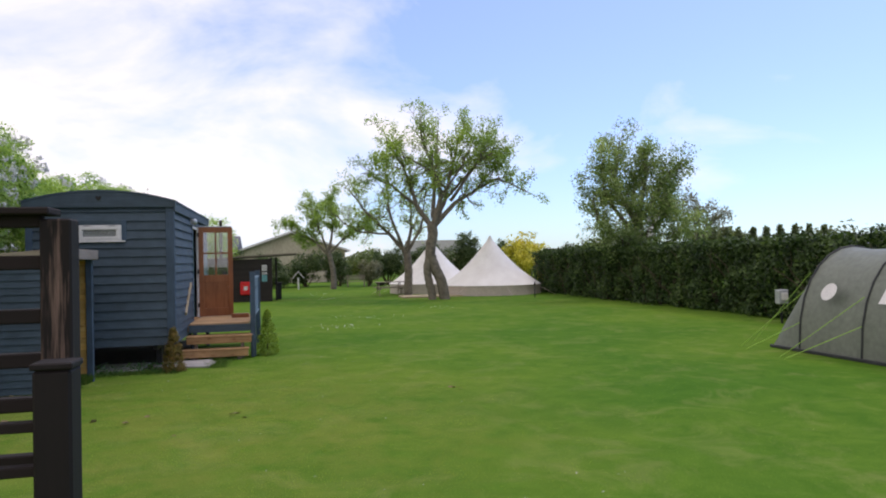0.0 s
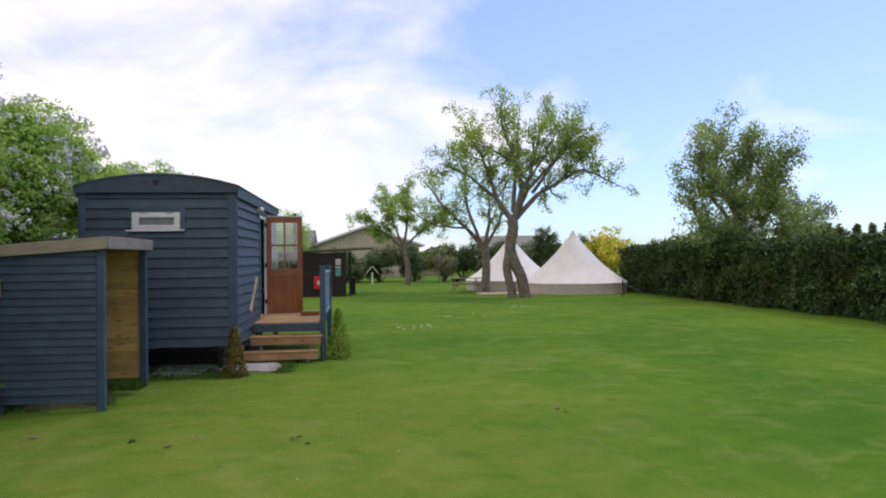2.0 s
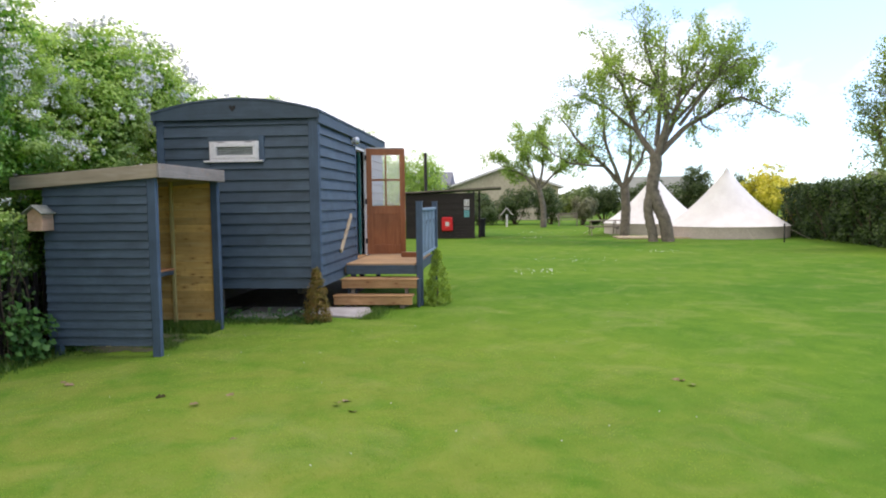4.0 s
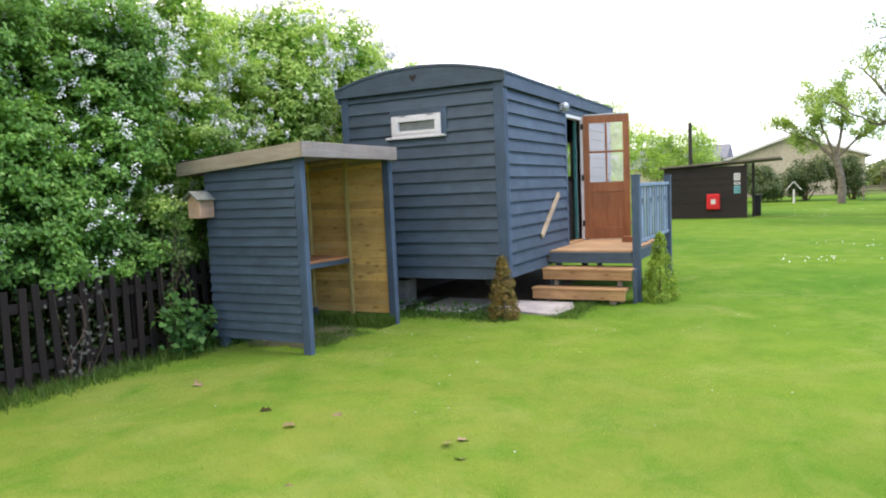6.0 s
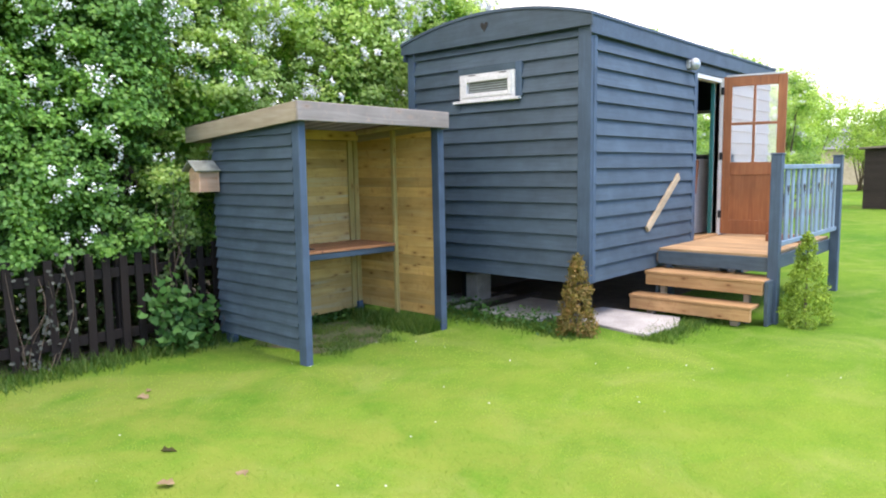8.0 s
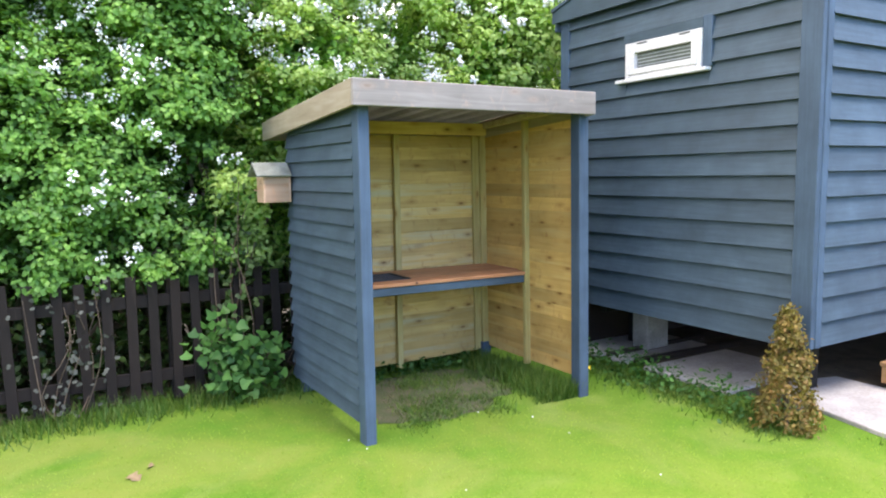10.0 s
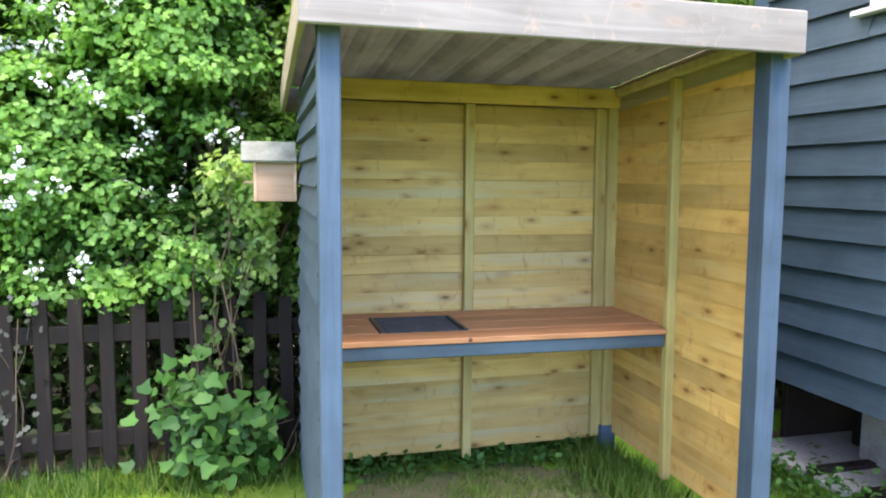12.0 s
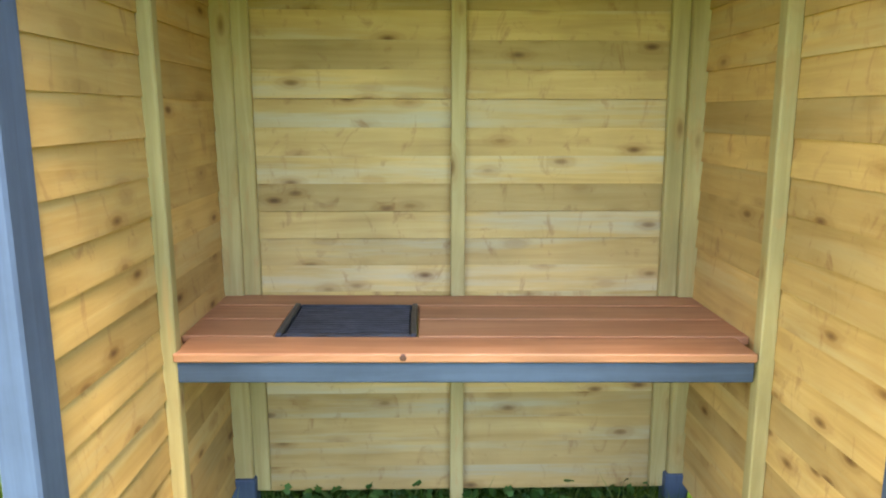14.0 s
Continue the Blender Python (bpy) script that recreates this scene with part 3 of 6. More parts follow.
# side walls: boards outside, bare within
for side, xo, xi in ((-1, SX0 + 0.075, 0.102), (1, SX1 - 0.004, 1.778)):
    z = 0.12
    while z < 2.02:
        h = 0.1005
        top = min(z + h + 0.018, 2.10)
        yb = SYB if top < roof_z(SYB) else max(0.3, (2.125 - top) / 0.062)
        board("cladding_board", (xo, 0.10), (xo, yb), z, top - z, (side, 0), M["blue_y"], shelter)
        z += h
    z = 0.13
    while z < 2.03:
        top = min(z + 0.1009, 2.07)
        lo, hi = (xi - 0.012, xi) if side < 0 else (xi, xi + 0.012)
        d = rng_b.uniform(0, 0.003) * side
        # feather-edged lining, each board a little proud of the next below its lower edge
        out = [(lo, z), (hi + 0.005, z), (hi - 0.002, top), (lo, top)] if side < 0 else [(hi, z), (lo - 0.005, z), (lo + 0.002, top), (hi, top)]
        part("lining_board", prism([(a + d, b) for a, b in out], "y", 0.10, SYB - 0.035), M["pine_y"], shelter)
        z += 0.101
    s = 0.044
    xs = (xi - 0.003, xi + 0.038) if side < 0 else (xi - s, xi)
    part("wall_stud", box((xs[0], 0.64, 0.10), (xs[1], 0.685, 2.035), 0.004), M["pine_z"], shelter)
    xf = (xi - 0.006, xi + 0.004) if side < 0 else (xi - 0.004, xi + 0.006)
    part("edge_strip", box((xf[0], 0.0985, 0.14), (xf[1], 0.112, 2.07), 0.001), M["pine_z"], shelter)
    part("top_rail", beam((sum(xs) / 2, 0.10, 2.098), (sum(xs) / 2, 1.224, 2.030), 0.040, 0.05, 0.008), M["offcut"], shelter)
# back wall
part("wall_batten", box((0.160, 1.268, 0.10), (0.225, 1.293, 1.949), 0.003), M["pine_z"], shelter)
part("wall_batten", box((1.660, 1.268, 0.10), (1.7215, 1.293, 1.949), 0.003), M["pine_z"], shelter)
part("middle_stud", box((0.904, 1.256, 0.05), (0.954, 1.294, 1.949), 0.003), M["pine_z"], shelter)
z = 0.085
while z < 1.92:
    top = min(z + 0.0974, 1.950)
    off = rng_b.uniform(0, 0.003)
    lean = rng_b.uniform(-0.002, 0.002)
    bm = prism([(1.295 + off, z), (1.313 + off, z), (1.313 + off, top), (1.303 + off, top + lean)], "x", 0.100, 1.766)
    part("lining_board", bm, M["pine_x"], shelter)
    board("cladding_board", (0.07, 1.318), (1.79, 1.318), z, min(0.12, 1.945 - z), (0, 1), M["blue_x"], shelter)
    z += 0.098
part("head_beam", box((0.103, 1.225, 1.950), (1.777, 1.267, 2.05), 0.006), M["pine_x"], shelter)
# roof: corrugated sheet on a frame with a deep fascia
bm = bmesh.new()
cols = []
for i in range(46):
    x = 0.004 + i * (1.760 / 45)
    ph = (x % 0.2) / 0.2
    dz = 0.028 * max(0.0, min(1.0, (abs(ph - 0.5) - 0.22) * 9))
    cols.append([bm.verts.new((x, y, roof_z(y) + 0.022 + dz * 0.8)) for y in (-0.05, 1.66)])
for c, d in zip(cols, cols[1:]):
    bm.faces.new((c[0], d[0], d[1], c[1]))
bmesh.ops.solidify(bm, geom=bm.faces[:], thickness=0.003)
part("roof_sheet", bm, M["tin"], shelter, "ribbed grey metal roof sheet")
part("front_fascia", box((-0.020, -0.088, 2.022), (1.790, -0.062, 2.176), 0.005), M["fascia"], shelter, "weathered grey timber fascia board with knots")
for x0 in (-0.021, 1.766):
    bm = prism([(-0.0615, 2.022), (-0.0615, 2.176), (1.676, 2.045), (1.676, 1.905)], "x", x0, x0 + 0.024, 0.003)
    part("side_fascia", bm, M["fascia_y"], shelter)
part("back_fascia", box((0.003, 1.652, 1.91), (1.765, 1.674, 2.04), 0.003), M["fascia"], shelter)
# worktop
part("worktop_plank", box((0.132, 0.634, 0.838), (1.729, 0.785, 0.864), 0.004), M["cedar"], shelter)
part("worktop_plank", box((0.104, 0.789, 0.838), (0.372, 0.962, 0.864), 0.004), M["cedar"], shelter)
part("worktop_plank", box((0.79, 0.789, 0.838), (1.776, 0.962, 0.864), 0.004), M["cedar"], shelter)
part("worktop_plank", box((0.104, 0.966, 0.838), (0.372, 1.125, 0.864), 0.004), M["cedar"], shelter)
part("worktop_plank", box((0.79, 0.966, 0.838), (1.776, 1.125, 0.864), 0.004), M["cedar"], shelter)
part("worktop_plank", box((0.104, 1.129, 0.838), (1.776, 1.262, 0.864), 0.004), M["cedar"], shelter)
part("worktop_rail", box((0.130, 0.646, 0.776), (1.728, 0.690, 0.8375), 0.004), M["blue_x"], shelter, "slate-blue rail under the worktop")
for x0 in (0.1095, 1.713):
    part("worktop_bearer", box((x0, 0.70, 0.79), (x0 + 0.04, 1.24, 0.8375), 0.003), M["pine_y"], shelter)

# the right-hand side is sheared a little to fit the camera's view
for ob in shelter.children:
    xs = [v.co.x for v in ob.data.vertices]
    if min(xs) > 1.6 and "fascia" not in ob.name and "bearer" not in ob.name:
        for v in ob.data.vertices:
            v.co.x += 0.010 * (1.1 - v.co.z)
knot = bmesh.new()
bmesh.ops.create_uvsphere(knot, u_segments=10, v_segments=6, radius=1.0, matrix=Matrix.Translation((0.752, 0.6365, 0.852)) @ Matrix.Diagonal((0.014, 0.004, 0.012, 1)))
part("knot", knot, M["knot"], shelter, "dark round knot in the worktop edge")

# griddle tray let into the worktop
tray = thing("griddle_tray", "black ribbed cast-iron griddle tray set into the worktop", "griddle", (0.58, 0.95, 0.85))
bm = bmesh.new()
add_box(bm, (0.376, 0.792, 0.835), (0.786, 1.124, 0.846), 0.002)
part("tray_base", bm, M["hob"], tray)
for a, b in (((0.374, 0.790, 0.846), (0.394, 1.126, 0.872)), ((0.768, 0.790, 0.846), (0.788, 1.126, 0.872)),
             ((0.394, 0.790, 0.846), (0.768, 0.804, 0.868)), ((0.394, 1.112, 0.846), (0.768, 1.126, 0.868))):
    part("tray_rim", box(a, b, 0.004), M["hob"], tray)
for k in range(13):
    y = 0.815 + k * 0.0235
    part("griddle_rib", box((0.398, y, 0.846), (0.764, y + 0.011, 0.862), 0.002), M["hob"], tray)

for ob in [o for o in shelter.children if o.name.startswith(("worktop", "knot"))] + list(tray.children):
    dx = ob.parent.location.x
    for v in ob.data.vertices:
        v.co.z += 0.005 - 0.0085 * (v.co.x + dx - 0.13)

# bird box on the side wall
bird = thing("bird_box", "small pale wooden bird box with a mossy felt roof", "bird box", (-0.09, 1.29, 1.44))
bx0, bx1, by0, by1, bz0 = -0.166, 0.036, 1.205, 1.375, 1.445
bym = (by0 + by1) / 2
for x0, x1, nm in ((bx0, bx0 + 0.014, "box_front"), (bx1 - 0.014, bx1, "box_back")):
    part(nm, prism([(by0, bz0), (by1, bz0), (by1, bz0 + 0.195), (bym, bz0 + 0.262), (by0, bz0 + 0.195)], "x", x0, x1, 0.0015), M["birdbox"], bird)
for y in (by0, by1 - 0.014):
    part("box_side", box((bx0 + 0.0142, y, bz0), (bx1 - 0.0142, y + 0.014, bz0 + 0.192), 0.0015), M["birdbox"], bird)
part("box_floor", box((bx0 + 0.0142, by0 + 0.0142, bz0), (bx1 - 0.0142, by1 - 0.0142, bz0 + 0.014), 0.001), M["birdbox"], bird)
for sgn in (-1, 1):
    m = Matrix.Translation((0, bym, bz0 + 0.290)) @ Matrix.Rotation(-sgn * 0.66, 4, "X")
    lo, hi = (0.0, 0.155) if sgn > 0 else (-0.155, 0.0)
    part("roof_panel", box((bx0 - 0.055, lo, -0.014), (bx1, hi, 0.0), 0.002, m), M["felt"], bird, "mossy grey felt roof")
# dark ring on the solid front paints the shade of an entrance hole
tubes("entrance_hole", rod((bx0 - 0.001, bym, bz0 + 0.145), (bx0 + 0.0005, bym, bz0 + 0.145), 0.018), M["dark"], bird, 12)
tubes("perch", rod((bx0 - 0.045, bym, bz0 + 0.09), (bx0, bym, bz0 + 0.09), 0.005), M["birdbox"], bird)

# ---------------------------------------------------------------- shepherd's hut
HX0, HX1, HY0, HY1, HZ0, HZ1 = 2.68, 8.05, -1.13, 1.27, 0.50, 3.0
hut = thing("shepherds_hut", "slate-blue weatherboarded shepherd's hut with a curved roof and open door", "hut", (2.68, -1.13, 0.0))
W0, W1, WZ0, WZ1 = -0.27, 0.48, 2.37, 2.65      # window in the end wall
D0, D1, DZ0, DZ1 = 5.22, 6.06, 0.70, 2.78       # doorway
bm = bmesh.new()
for a, b in (((HX0, HY0, HZ0), (HX0 + 0.06, HY1, WZ0)), ((HX0, HY0, WZ1), (HX0 + 0.06, HY1, HZ1)), ((HX0, HY0, WZ0), (HX0 + 0.06, W0, WZ1)), ((HX0, W1, WZ0), (HX0 + 0.06, HY1, WZ1))):
    add_box(bm, a, b)
part("end_wall", bm, M["blue_y"], hut)
bm = bmesh.new()
for a, b in (((HX0 + 0.06, HY0, HZ0), (D0, HY0 + 0.06, HZ1)), ((D1, HY0, HZ0), (HX1, HY0 + 0.06, HZ1)), ((D0, HY0, DZ1), (D1, HY0 + 0.06, HZ1)), ((D0, HY0, HZ0), (D1, HY0 + 0.06, DZ0 - 0.03))):
    add_box(bm, a, b)
part("door_wall", bm, M["blue_x"], hut)
part("rear_wall", box((HX0 + 0.06, HY1 - 0.06, HZ0), (HX1, HY1, HZ1), 0), M["blue_x"], hut)
bm = bmesh.new()
for a, b in (((HY0 + 0.06, HZ0), (HY1 - 0.06, 1.76)), ((HY0 + 0.06, 2.52), (HY1 - 0.06, HZ1)), ((HY0 + 0.06, 1.76), (-0.42, 2.52)), ((0.36, 1.76), (HY1 - 0.06, 2.52))):
    add_box(bm, (HX1 - 0.06, *a), (HX1, *b))
part("far_wall", bm, M["blue_y"], hut)
bm = bmesh.new()
for a, b in (((-0.42, 1.76), (0.36, 1.81)), ((-0.42, 2.47), (0.36, 2.52)), ((-0.42, 1.81), (-0.37, 2.47)), ((0.31, 1.81), (0.36, 2.47))):
    add_box(bm, (HX1 - 0.075, *a), (HX1 + 0.01, *b), 0.003)
far_window = part("window_frame", bm, M["white"], hut, "white frame of the window in the far end wall")
g = part("pane", box((HX1 - 0.03, -0.369, 1.811), (HX1 - 0.024, 0.309, 2.469), 0), M["glass"], far_window)
g.visible_shadow = False
part("wall_lining", box((HX1 - 0.073, HY0 + 0.064, DZ0), (HX1 - 0.061, HY1 - 0.08, 1.755), 0.002), M["pale_wall"], hut)
part("hut_floor", box((HX0 + 0.06, HY0 + 0.06, HZ0 + 0.02), (HX1 - 0.06, HY1 - 0.06, DZ0 - 0.01), 0), M["deck"], hut)
# weatherboards
z = 0.460
while z < HZ1 - 0.06:
    top = min(z + 0.185, HZ1)
    segs = [(HY0 + 0.10, HY1 - 0.08)]
    if top > WZ0 + 0.03 and z < WZ1 - 0.02:
        segs = [(HY0 + 0.10, W0 - 0.06), (W1 + 0.01, HY1 - 0.08)]
        if z < WZ0 - 0.05:
            board("weatherboard", (HX0, W0 - 0.058), (HX0, W1 + 0.008), z, WZ0 - 0.032 - z, (-1, 0), M["blue_y"], hut, 0.023)
    for a, b in segs:
        board("weatherboard", (HX0, a), (HX0, b), z, top - z, (-1, 0), M["blue_y"], hut, 0.023)
    z += 0.1612
z = 0.476
while z < HZ1 - 0.2:
    top = min(z + 0.188, HZ1 - 0.115)
    for a, b in ((HX0 + 0.06, D0 - 0.085), (D1 + 0.10, HX1)):
        board("weatherboard", (a, HY0), (b, HY0), z, top - z, (0, -1), M["blue_x"], hut, 0.023)
    z += 0.162
# corner boards and trims
part("corner_board", box((HX0 - 0.045, HY0 - 0.036, HZ0 - 0.03), (HX0 + 0.002, HY0 + 0.11, HZ1), 0.005), M["blue_z"], hut)
part("corner_board", box((HX0 + 0.003, HY0 - 0.040, HZ0 - 0.03), (HX0 + 0.07, HY0 - 0.001, HZ1), 0.005), M["blue_z"], hut)
part("corner_board", box((HX0 - 0.04, HY1 - 0.085, HZ0 - 0.03), (HX0 + 0.002, HY1 + 0.03, HZ1), 0.005), M["blue_z"], hut)
part("door_trim", box((D0 - 0.085, HY0 - 0.035, HZ0), (D0 - 0.002, HY0 - 0.001, DZ1 + 0.06), 0.004), M["blue_z"], hut)
part("eave_board", box((HX0 - 0.09, HY0 - 0.062, HZ1 - 0.11), (HX1 + 0.05, HY0 - 0.041, HZ1 + 0.075), 0.004), M["roof_blue"], hut)
part("eave_board", box((HX0 - 0.09, HY1 + 0.032, HZ1 - 0.11), (HX1 + 0.05, HY1 + 0.053, HZ1 + 0.075), 0.004), M["roof_blue"], hut)
part("door_lintel", box((D0 - 0.002, HY0 - 0.03, DZ1 - 0.01), (D1 + 0.10, HY0 - 0.001, DZ1 + 0.08), 0.004), M["blue_x"], hut)
# curved roof and its end board with a heart
YM = (HY0 + HY1) / 2
HALF = (HY1 - HY0) / 2 + 0.075


def arc(y, rise=0.19):
    return HZ1 + 0.06 + rise * (1 - ((y - YM) / HALF) ** 2)


ys = [YM - HALF + 2 * HALF * k / 20 for k in range(21)]
part("roof", prism([(y, arc(y)) for y in ys] + [(y, arc(y) + 0.028) for y in reversed(ys)], "x", HX0 - 0.115, HX1 + 0.1), M["roof_blue"], hut, "curved slate-blue felted roof")
bm = prism([(YM - HALF, HZ1 - 0.035), (YM + HALF, HZ1 - 0.035)] + [(y, arc(y) - 0.002) for y in reversed(ys)], "x", HX0 - 0.10, HX0 - 0.075)
part("gable_board", bm, M["blue_y"], hut)
part("far_gable", prism([(YM - HALF, HZ1 - 0.035), (YM + HALF, HZ1 - 0.035)] + [(y, arc(y) - 0.002) for y in reversed(ys)], "x", HX1 + 0.05, HX1 + 0.075), M["blue_y"], hut)
heart = [(0.0, -0.055), (0.045, 0.0), (0.05, 0.03), (0.027, 0.045), (0.0, 0.022), (-0.027, 0.045), (-0.05, 0.03), (-0.045, 0.0)]
# dark heart on the uncut board, a hole's shade as colour
part("heart_cutout", prism([(YM + 0.02 + a, HZ1 + 0.125 + b) for a, b in heart], "x", HX0 - 0.104, HX0 - 0.0995), M["dark"], hut, "dark heart laid on the board in place of a cut-out")
# chassis and wheels' blocks under the floor
for y in (HY0 + 0.35, HY1 - 0.35):
    part("chassis_beam", box((HX0 + 0.15, y - 0.04, 0.36), (HX1 - 0.1, y + 0.04, HZ0 - 0.001), 0.004), M["black_metal"], hut)
for x, y in ((3.25, HY0 + 0.35), (3.25, HY1 - 0.35), (7.4, HY0 + 0.35), (7.4, HY1 - 0.35)):
    part("support_leg", box((x - 0.05, y - 0.05, -0.02), (x + 0.05, y + 0.05, 0.36), 0.004), M["black_metal"], hut)
# window
win = part("window_frame", bmesh.new(), M["white"], hut, "white plastic top-hung window frame")
bm = bmesh.new()
fx0, fx1 = HX0 - 0.055, HX0 + 0.05
for a, b in (((fx0, W0, WZ0), (fx1, W0 + 0.05, WZ1)), ((fx0, W1 - 0.05, WZ0), (fx1, W1, WZ1)), ((fx0, W0 + 0.05, WZ1 - 0.045), (fx1, W1 - 0.05, WZ1)), ((fx0, W0 + 0.05, WZ0), (fx1, W1 - 0.05, WZ0 + 0.04))):
    add_box(bm, a, b, 0.004)
bmesh.ops.translate(bm, verts=bm.verts, vec=-base_of(hut))
bm.to_mesh(win.data)
bm.free()
bm = bmesh.new()
sx0, sx1 = HX0 - 0.066, HX0 + 0.0
for a, b in (((sx0, W0 + 0.035, WZ0 + 0.03), (sx1, W0 + 0.085, WZ1 - 0.035)), ((sx0, W1 - 0.11, WZ0 + 0.03), (sx1, W1 - 0.035, WZ1 - 0.035)),
             ((sx0, W0 + 0.085, WZ1 - 0.085), (sx1, W1 - 0.11, WZ1 - 0.035)), ((sx0, W0 + 0.085, WZ0 + 0.03), (sx1, W1 - 0.11, WZ0 + 0.075))):
    add_box(bm, a, b, 0.004)
part("sash", bm, M["white"], win)
part("pane", box((HX0 - 0.03, W0 + 0.086, WZ0 + 0.076), (HX0 - 0.024, W1 - 0.111, WZ1 - 0.086), 0), M["dark_glass"], win, "grey obscured glass")
for k in range(4):
    zz = WZ0 + 0.092 + 0.026 * k
    part("louvre", box((HX0 - 0.036, W0 + 0.088, zz), (HX0 - 0.0302, W1 - 0.113, zz + 0.007), 0), M["grey_metal"], win)
for y in (-0.12, 0.30):
    part("trickle_vent", box((HX0 - 0.060, y - 0.05, WZ1 - 0.018), (HX0 - 0.0552, y + 0.05, WZ1 - 0.008), 0.001), M["black_metal"], win)
part("window_sill", box((HX0 - 0.082, W0 - 0.065, WZ0 - 0.028), (HX0 - 0.02, W1 + 0.085, WZ0 - 0.001), 0.004), M["white"], hut, "white window sill")
part("window_trim", box((HX0 - 0.045, W0 - 0.085, WZ0), (HX0 - 0.003, W0 - 0.002, WZ1 + 0.085), 0.004), M["blue_z"], hut)
part("window_trim", box((HX0 - 0.043, W0 - 0.001, WZ1 + 0.002), (HX0 - 0.003, W1 + 0.03, WZ1 + 0.085), 0.004), M["blue_y"], hut)
# doorway: frame, inside walls, teal curtain board
jamb = part("door_frame", box((D1 + 0.0, HY0 - 0.045, DZ0), (D1 + 0.075, HY0 + 0.08, DZ1 - 0.012), 0.004), M["pale_wall"], hut, "pale painted door jamb with black hinges")
part("door_head", box((D0, HY0 - 0.02, DZ1 - 0.07), (D1 - 0.001, HY0 + 0.08, DZ1 - 0.012), 0.004), M["pale_wall"], hut)
part("door_stop", box((D0, HY0 - 0.02, DZ0), (D0 + 0.05, HY0 + 0.08, DZ1 - 0.072), 0.004), M["blue_z"], hut)
part("threshold", box((D0, HY0 - 0.03, DZ0 - 0.03), (D1, HY0 + 0.08, DZ0 + 0.015), 0.004), M["step"], hut)
part("wall_lining", box((HX0 + 0.062, HY1 - 0.075, DZ0), (HX1 - 0.07, HY1 - 0.061, 1.55), 0.002), M["pale_wall"], hut)
part("teal_post", box((6.022, -1.068, DZ0), (6.056, -1.02, HZ1 - 0.022), 0.004), M["teal"], hut, "teal painted post inside")
part("low_panel", box((5.80, -0.84, DZ0), (7.2, -0.80, 1.72), 0.004), M["white"], hut, "white painted half-height panel inside")
part("inner_rail", beam((6.02, -0.866, 1.70), (5.94, -0.866, 1.25), 0.03, 0.06), M["door"], hut, "dark red slanting rail inside")
part("ceiling", box((HX0 + 0.062, HY0 + 0.062, HZ1 - 0.02), (HX1 - 0.062, HY1 - 0.062, HZ1 + 0.01), 0), M["dark"], hut)
# the open door leaf, hung square to the wall
LX, LY0, LY1 = 6.06, -1.935, HY0 - 0.05
leaf = part("door_leaf", bmesh.new(), M["door"], hut, "open varnished mahogany half-glazed door leaf")
bm = bmesh.new()
lt = 0.044
for a, b in (((LX, LY0, DZ0 + 0.015), (LX + lt, LY0 + 0.105, DZ1)), ((LX, LY1 - 0.105, DZ0 + 0.015), (LX + lt, LY1, DZ1)),
             ((LX, LY0 + 0.105, DZ1 - 0.13), (LX + lt, LY1 - 0.105, DZ1)), ((LX, LY0 + 0.105, 1.50), (LX + lt, LY1 - 0.105, 1.665)),
             ((LX, LY0 + 0.105, DZ0 + 0.015), (LX + lt, LY1 - 0.105, DZ0 + 0.2))):
    add_box(bm, a, b, 0.004)
bmesh.ops.translate(bm, verts=bm.verts, vec=-base_of(hut))
bm.to_mesh(leaf.data)
bm.free()
part("door_panel", box((LX + 0.013, LY0 + 0.1, DZ0 + 0.19), (LX + lt - 0.013, LY1 - 0.1, 1.51), 0.003), M["door"], leaf)
ym = (LY0 + LY1) / 2
part("glazing_bar", box((LX + 0.004, ym - 0.016, 1.665), (LX + lt - 0.004, ym + 0.016, DZ1 - 0.13), 0.003), M["door"], leaf)
part("glazing_bar", box((LX + 0.005, LY0 + 0.105, 2.15), (LX + lt - 0.005, LY1 - 0.105, 2.185), 0.003), M["door"], leaf)
part("weather_strip", box((LX - 0.006, LY0 + 0.03, DZ1 - 0.005), (LX + lt + 0.006, LY1 - 0.03, DZ1 + 0.018), 0.003), M["grey_metal"], leaf, "pale strip along the door top")
for ya, yb in ((LY0 + 0.105, ym - 0.016), (ym + 0.016, LY1 - 0.105)):
    for za, zb in ((1.665, 2.15), (2.185, DZ1 - 0.13)):
        g = part("glass_pane", box((LX + 0.019, ya + 0.001, za + 0.001), (LX + 0.024, yb - 0.001, zb - 0.001), 0), M["double_glass"], leaf)
        g.visible_shadow = False
for zz in (0.98, 1.75, 2.60):
    part("hinge", box((LX - 0.014, LY1 - 0.01, zz - 0.05), (LX - 0.001, LY1 + 0.035, zz + 0.05), 0.003), M["black_metal"], leaf, "black steel hinge")
# the leaf is folded back a little past square
swing = Matrix.Translation(Vector((LX, LY1, 0)) - base_of(hut)) @ Matrix.Rotation(radians(12), 4, "Z") @ Matrix.Translation(base_of(hut) - Vector((LX, LY1, 0)))
for ob in (leaf, *leaf.children):
    ob.data.transform(swing)
